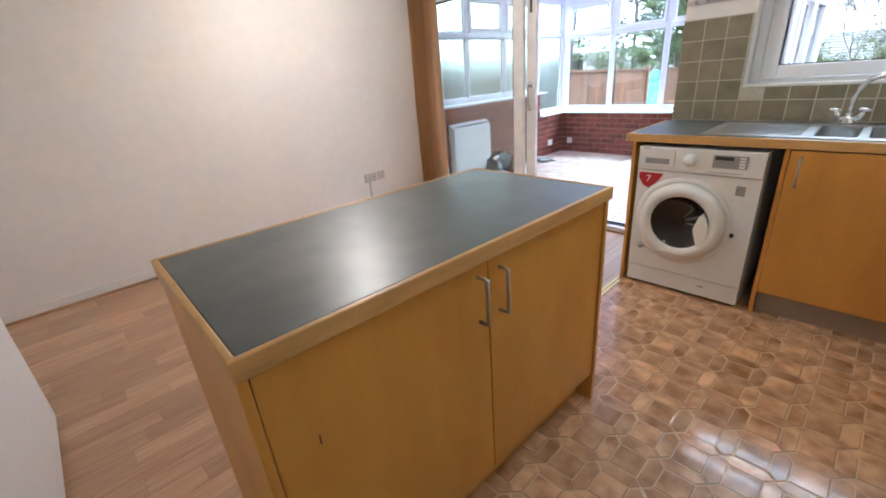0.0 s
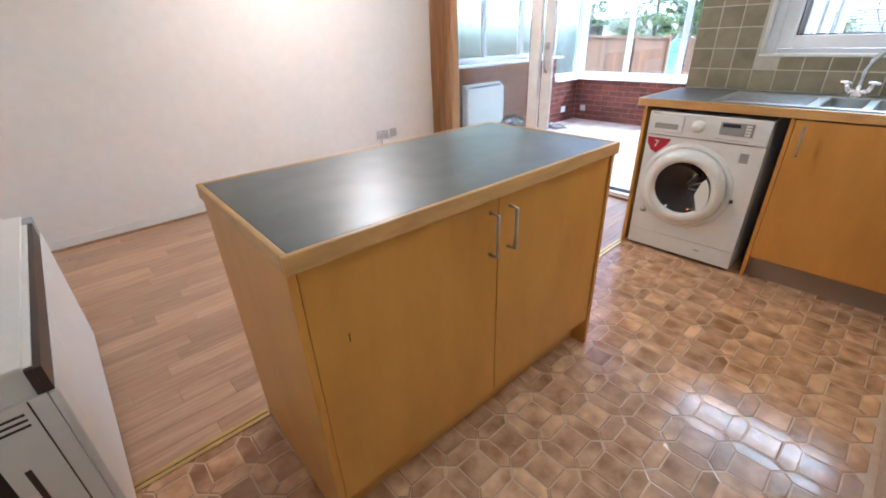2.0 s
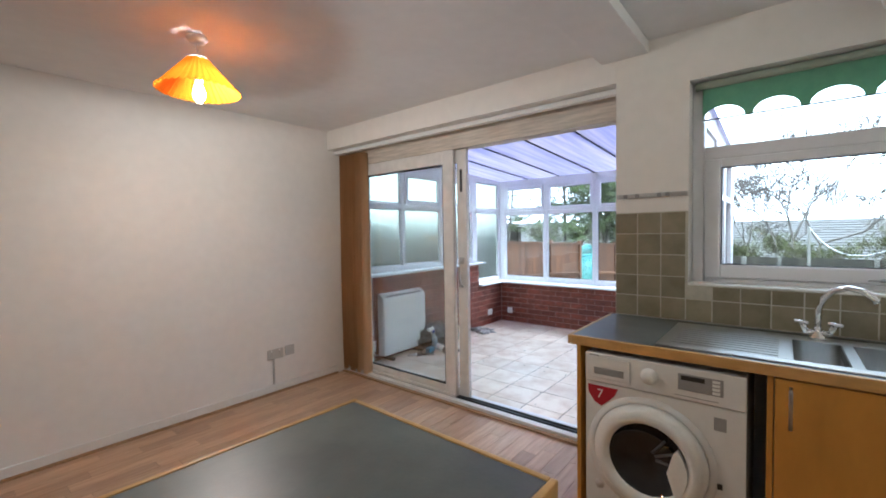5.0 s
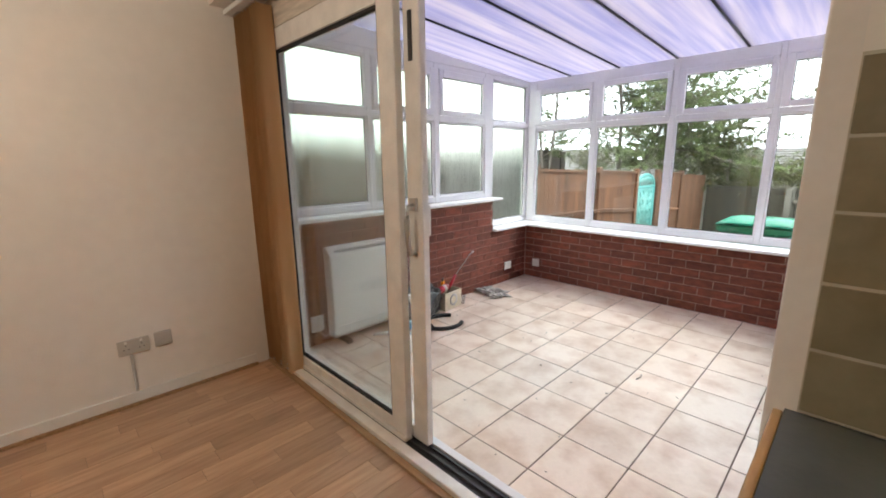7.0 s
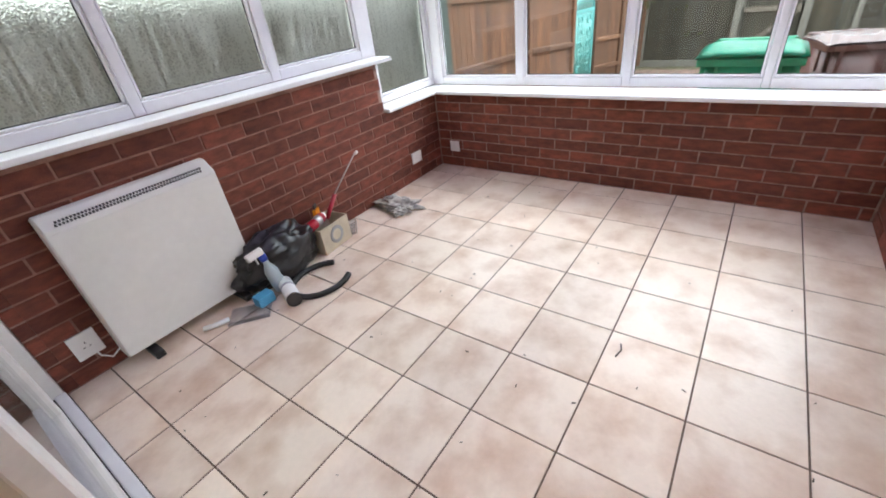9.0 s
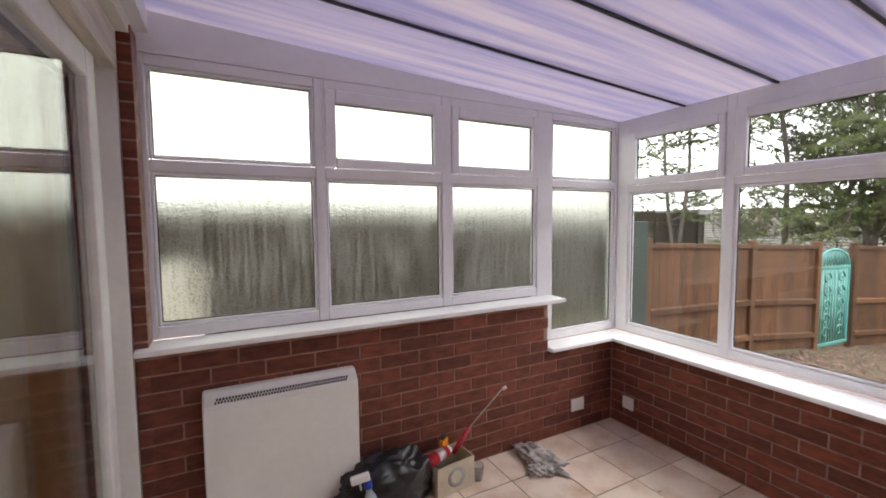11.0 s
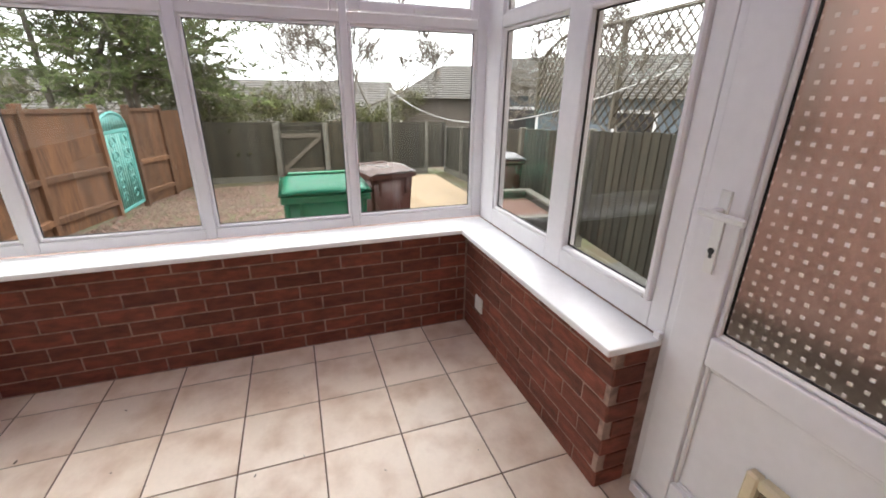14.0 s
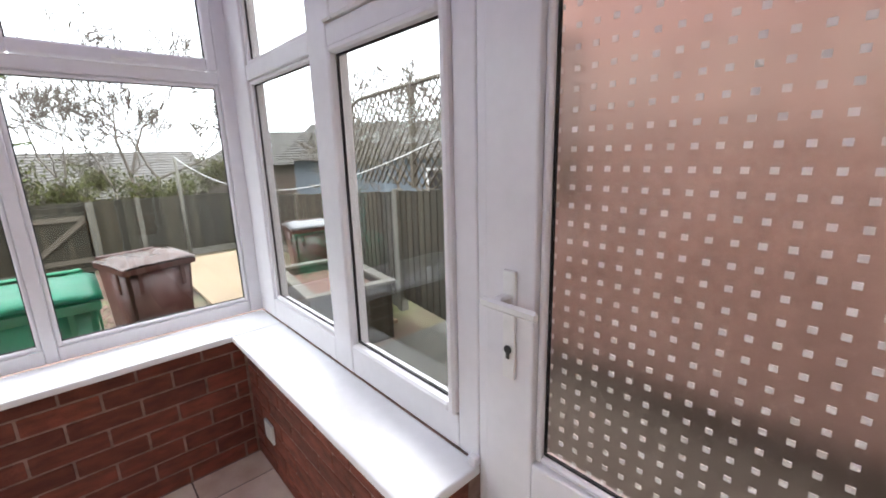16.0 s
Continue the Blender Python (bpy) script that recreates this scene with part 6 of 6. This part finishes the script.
G1 = -0.8
spray_tree((14.9, 6.6, G1), 8.6, 5, "evergreen garden tree with sprays of small leaves", M_LEAF, 150, 2.9, 0.24)
spray_tree((15.6, 5.5, G1), 8.0, 14, "leafy dark green tree behind the fence", M_LEAF, 150, 3.5, 0.24)
spray_tree((16.8, 4.0, G1), 3.9, 18, "yellow-green garden tree with thin drooping branches", M_BUSH, 85, 2.0, 0.20, drop=0.10)
spray_tree((13.2, 7.8, G1), 7.0, 29, "evergreen garden tree with thin side branches", M_LEAF, 60, 2.0, 0.28)
bare_tree("tree", (18.7, 0.35, G1), 5.9, 21, "bare winter tree with fine upright twigs", depth=7, trunk=0.011, spread=0.42)
bare_tree("tree", (19.2, -0.1, G1), 5.6, 27, "bare winter tree with dense fine twigs", depth=8, trunk=0.011, spread=0.55, fine=0.0105)
bare_tree("tree", (18.4, 0.75, G1), 5.2, 22, "bare winter tree with fine upright twigs", depth=7, trunk=0.010, spread=0.45)
bare_tree("tree", (21.5, 1.9, G1), 4.9, 23, "bare winter tree with fine twigs", depth=7, trunk=0.012, spread=0.6)
bare_tree("tree", (25, 10.5, G1), 5.0, 33, "bare winter tree far behind the fence", depth=6, trunk=0.014)
bare_tree("tree", (13.2, -4.4, G1), 4.8, 44, "bare winter tree behind the side fence", depth=7, trunk=0.011, spread=0.6)
bare_tree("tree", (10.6, -3.2, G1 + 0.3), 3.8, 47, "bare shrub climbing behind the trellis", depth=7, trunk=0.010, spread=0.7)
BUSHES = ((17.0, 3.6, 1.0), (17.6, 2.5, 0.95), (18.2, 1.3, 0.85), (18.0, 0.2, 0.8), (18.8, -0.9, 0.8), (20, 5.0, 1.25), (21, 3.4, 1.2), (22, 1.4, 1.1), (23, -1.5, 1.1), (24, 5.5, 1.4), (19.5, 7.2, 1.3), (18.5, 9.2, 1.2))
for k, (x, y, s) in enumerate(BUSHES):
    bare_tree("bush", (x, y, G1), 2.5 * s, 60 + k, "straggly brown and olive twiggy bush behind the fence", M_BUSH, 1500, depth=7, leaf_size=0.05, trunk=0.013, spread=0.8, fine=0.006)


def bungalow(at, rz, w, d, eave, ridge, wall, label, hip=0.0, windows=(-0.28, 0.22)):
    h = thing("house", at, label, "house", rz=rz)
    part("wall", boxes((-w / 2, w / 2, -d / 2, d / 2, 0, eave)), wall, h)
    bm = bmesh.new()
    o = 0.4
    a = [bm.verts.new(c) for c in ((-w / 2 - o, -d / 2 - o, eave - 0.1), (w / 2 + o, -d / 2 - o, eave - 0.1), (w / 2 + o, d / 2 + o, eave - 0.1), (-w / 2 - o, d / 2 + o, eave - 0.1))]
    b = [bm.verts.new(c) for c in ((-w / 2 - o + hip, 0, ridge), (w / 2 + o - hip, 0, ridge))]
    for f in ((0, 1, 2, 3),):
        bm.faces.new([a[i] for i in f][::-1])
    bm.faces.new((a[0], a[1], b[1], b[0]))
    bm.faces.new((a[2], a[3], b[0], b[1]))
    bm.faces.new((a[1], a[2], b[1]))
    bm.faces.new((a[3], a[0], b[0]))
    roof = part("roof", bm, M_ROOFT, h, "grey tiled roof")
    n = 16
    for k in range(n):
        q = (k + 0.5) / n
        y = -d / 2 - o + (d / 2 + o) * q
        z = eave - 0.1 + (ridge - eave + 0.1) * q
        hw = w / 2 + o - hip * q
        part("tile_course", boxes((-hw, hw, y - 0.02, y + 0.02, z - 0.01, z + 0.035)), M_ROOFT, roof)
    for u in [w * q for q in windows]:
        wi = part("window", boxes((u - 0.6, u + 0.6, -d / 2 - 0.03, -d / 2 - 0.001, eave * 0.45, eave * 0.85)), M_UPVC, h)
        part("pane", boxes((u - 0.52, u + 0.52, -d / 2 - 0.036, -d / 2 - 0.031, eave * 0.48, eave * 0.82)), M_DARKPLA, wi)
    return h


bungalow((34, 21, -2.6), -70, 13, 7, 2.6, 4.7, M_HWALL, "brick bungalow with a long grey tiled roof")
bungalow((34, 4.0, -2.9), -88, 16, 7, 2.6, 4.7, M_HWALL, "brick bungalow with a long grey tiled roof behind trees")
bungalow((25.5, -7.4, -2.1), -110, 8, 6, 3.2, 4.6, M_HWALL, "brick bungalow with a hipped grey tiled roof", hip=2.2, windows=())
bungalow((17.5, -8.2, -1.6), -140, 7, 5, 2.9, 4.1, M_HBLUE, "blue-grey boarded house with a low roof")
structure("neighbour_wall", boxes((3.94, 6.72, -1.15, -0.90, -0.28, 5.0)), M_NBRICK, "pinkish brown brick side wall outside the door", "wall")
# Made-up dark strip: it darkens the low part of the door glass.
structure("low_boarding", boxes((3.94, 6.70, -0.66, -0.62, -0.28, -0.02)), M_DKFENCE, "added dark strip along the side wall, darkening the door glass", "boarding")
structure("house_upper_wall", boxes((-0.3, EO, -1.45, 4.45, 2.57, 5.2)), M_NBRICK, "brick upper storey of the house", "wall")
structure("house_side_wall", boxes((EX, EO, -1.45, -0.901, -0.28, 2.569)), M_NBRICK, "brick outer wall of the house", "wall")

# ---------------------------------------------------------------- floors and bricks, piece by piece
# laminate boards
lam = structure("floor_dining", boxes((-0.08, 3.70, 1.59, NY, -0.021, -0.003), (0.62, 3.70, 1.352, 1.5899, -0.021, -0.003), (3.5601, 3.70, 1.363, 1.59, -0.0211, -0.0031)), M_GROUT, "brown wood-effect laminate floor in narrow strips", "floor")
rp_ = random.Random(9)
plank_me = {}
row = 0
y = 1.60 - 0.0965 * 3
while y < NY - 0.002:
    w = min(0.0965, NY - y)
    if y < 1.352:
        w, y = w - (1.352 - y), 1.352
    x = (-0.08 if y > 1.595 else 0.62) - rp_.uniform(0, 0.5)
    x_min = -0.08 if y > 1.595 else 0.62
    while x < 3.69:
        l = rp_.choice((0.42, 0.50, 0.58, 0.66))
        a, b = max(x, x_min), min(x + l, 3.695)
        if b - a > 0.03:
            key = (round(b - a, 2), round(w, 3))
            if key not in plank_me:
                plank_me[key] = mesh_of("plank", boxes((0, b - a - 0.001, 0, w - 0.0012, -0.0028, 0.0), bevel=0.0006), M_PLANK)
            ob = new("plank", plank_me[key])
            ob.parent = lam
            ob.location = (a, y, 0)
        x += l
    y += w

# conservatory tiles
ctf = structure("floor_conservatory", boxes((3.8905, 6.72, 1.06, 4.06, -0.021, -0.003)), M_GROUT, "cream stone-effect square floor tiles with dark joints", "floor")
floor_me = {}
TX, TY, PX, PY, GR = 5.612, 1.893, 0.3115, 0.3163, 0.006
for i in range(-6, 4):
    for j in range(-3, 7):
        x0, x1 = TX + i * PX + GR / 2, TX + (i + 1) * PX - GR / 2
        y0, y1 = TY + j * PY + GR / 2, TY + (j + 1) * PY - GR / 2
        x0, x1, y0, y1 = max(x0, 3.8915), min(x1, 6.709), max(y0, 1.105), min(y1, 4.049)
        if x1 - x0 < 0.02 or y1 - y0 < 0.02:
            continue
        key = (round(x1 - x0, 3), round(y1 - y0, 3))
        if key not in floor_me:
            floor_me[key] = mesh_of("tile", boxes((0, key[0], 0, key[1], -0.010, 0.0), bevel=0.0015), M_TILE)
        ob = new("tile", floor_me[key])
        ob.parent = ctf
        ob.location = (x0, y0, 0)

# brick dwarf walls
BL, BH, JO = 0.2165, 0.0665, 0.0085
brick_me = {}


def brick_mesh(l):
    key = round(l, 3)
    if key not in brick_me:
        brick_me[key] = mesh_of("brick", boxes((0, key, 0, 0.05, 0, BH), bevel=0.004), M_BRICK)
    return brick_me[key]


def brick_wall(name, at, rz, length, courses, core, label, shift=0.0, upper=None, mortar=None):
    """Stretcher bond; local x along the wall, local y into it, face at y = 0."""
    w = structure(name, boxes(*core) if isinstance(core[0], tuple) else boxes(core), mortar or M_MORTAR, label, "wall")
    w.matrix_basis = pose(*at, 0, 0, rz)
    rb_ = random.Random(len(name) * 7)
    for c in range(courses):
        x = -((BL + JO) / 2 if c % 2 else 0.0) - shift
        run = upper if upper and c >= 8 else length
        while x < run:
            a, b = max(x, 0.0), min(x + BL, run)
            if b - a > 0.03:
                ob = new("brick", brick_mesh(b - a))
                ob.parent = w
                ob.location = (a, -0.001 + rb_.uniform(-0.001, 0.001), c * (BH + JO) + 0.004)
            x += BL + JO
    return w


# facing south: local y into the wall is +y
brick_wall("brick_wall_north", (3.935, 4.05, 0), 0, 2.768, 12, ((0, 2.768, 0.0035, 0.2, -0.02, 0.597), (0, 2.163, 0.0035, 0.2, 0.5971, 0.919)), "dark red rustic brick wall with a step in its top", upper=2.165, mortar=M_STAINMORTAR)
brick_wall("brick_wall_east", (6.71, 4.043, 0), -90, 2.745, 8, (-0.2, 2.95, 0.0035, 0.27, -0.02, 0.597), "dark red rustic low brick wall with pinkish mortar")
brick_wall("brick_wall_south", (6.703, 1.29, 0), 180, 1.252, 8, (0, 1.250, 0.0035, 0.22, -0.02, 0.597), "dark red rustic low brick wall beside the garden door")
brick_wall("brick_wall_house", (4.50, 1.29, 0), 180, 0.565, 8, (0.002, 0.565, 0.0035, 0.22, -0.02, 0.597), "short dark red brick wall next to the house", shift=0.05)
# wall ends at the door, and the house's outer face
brick_wall("brick_end_east", (5.446, 1.288, 0), -90, 0.125, 8, (0.0, 0.135, 0.006, 0.05, -0.02, 0.597), "brick wall end at the garden door", shift=0.08)
brick_wall("brick_end_west", (4.505, 1.16, 0), 90, 0.125, 8, (0.0, 0.125, 0.006, 0.05, -0.02, 0.597), "brick wall end at the garden door", shift=0.03)
brick_wall("brick_reveal", (3.934, 1.12, 0), 90, 0.165, 30, (0.0, 0.165, 0.006, 0.012, -0.02, 2.25), "brick outer face of the house wall")
brick_wall("brick_step_end", (6.1015, 4.052, 0.6), 90, 0.11, 4, (0.0, 0.11, 0.006, 0.03, 0.0, 0.30), "brick end of the step", shift=0.1)
brick_wall("brick_pier", (3.886, 4.05, 0), 0, 0.049, 30, (0.0, 0.049, 0.0035, 0.12, -0.02, 2.25), "narrow brick return of the house beside the patio door")
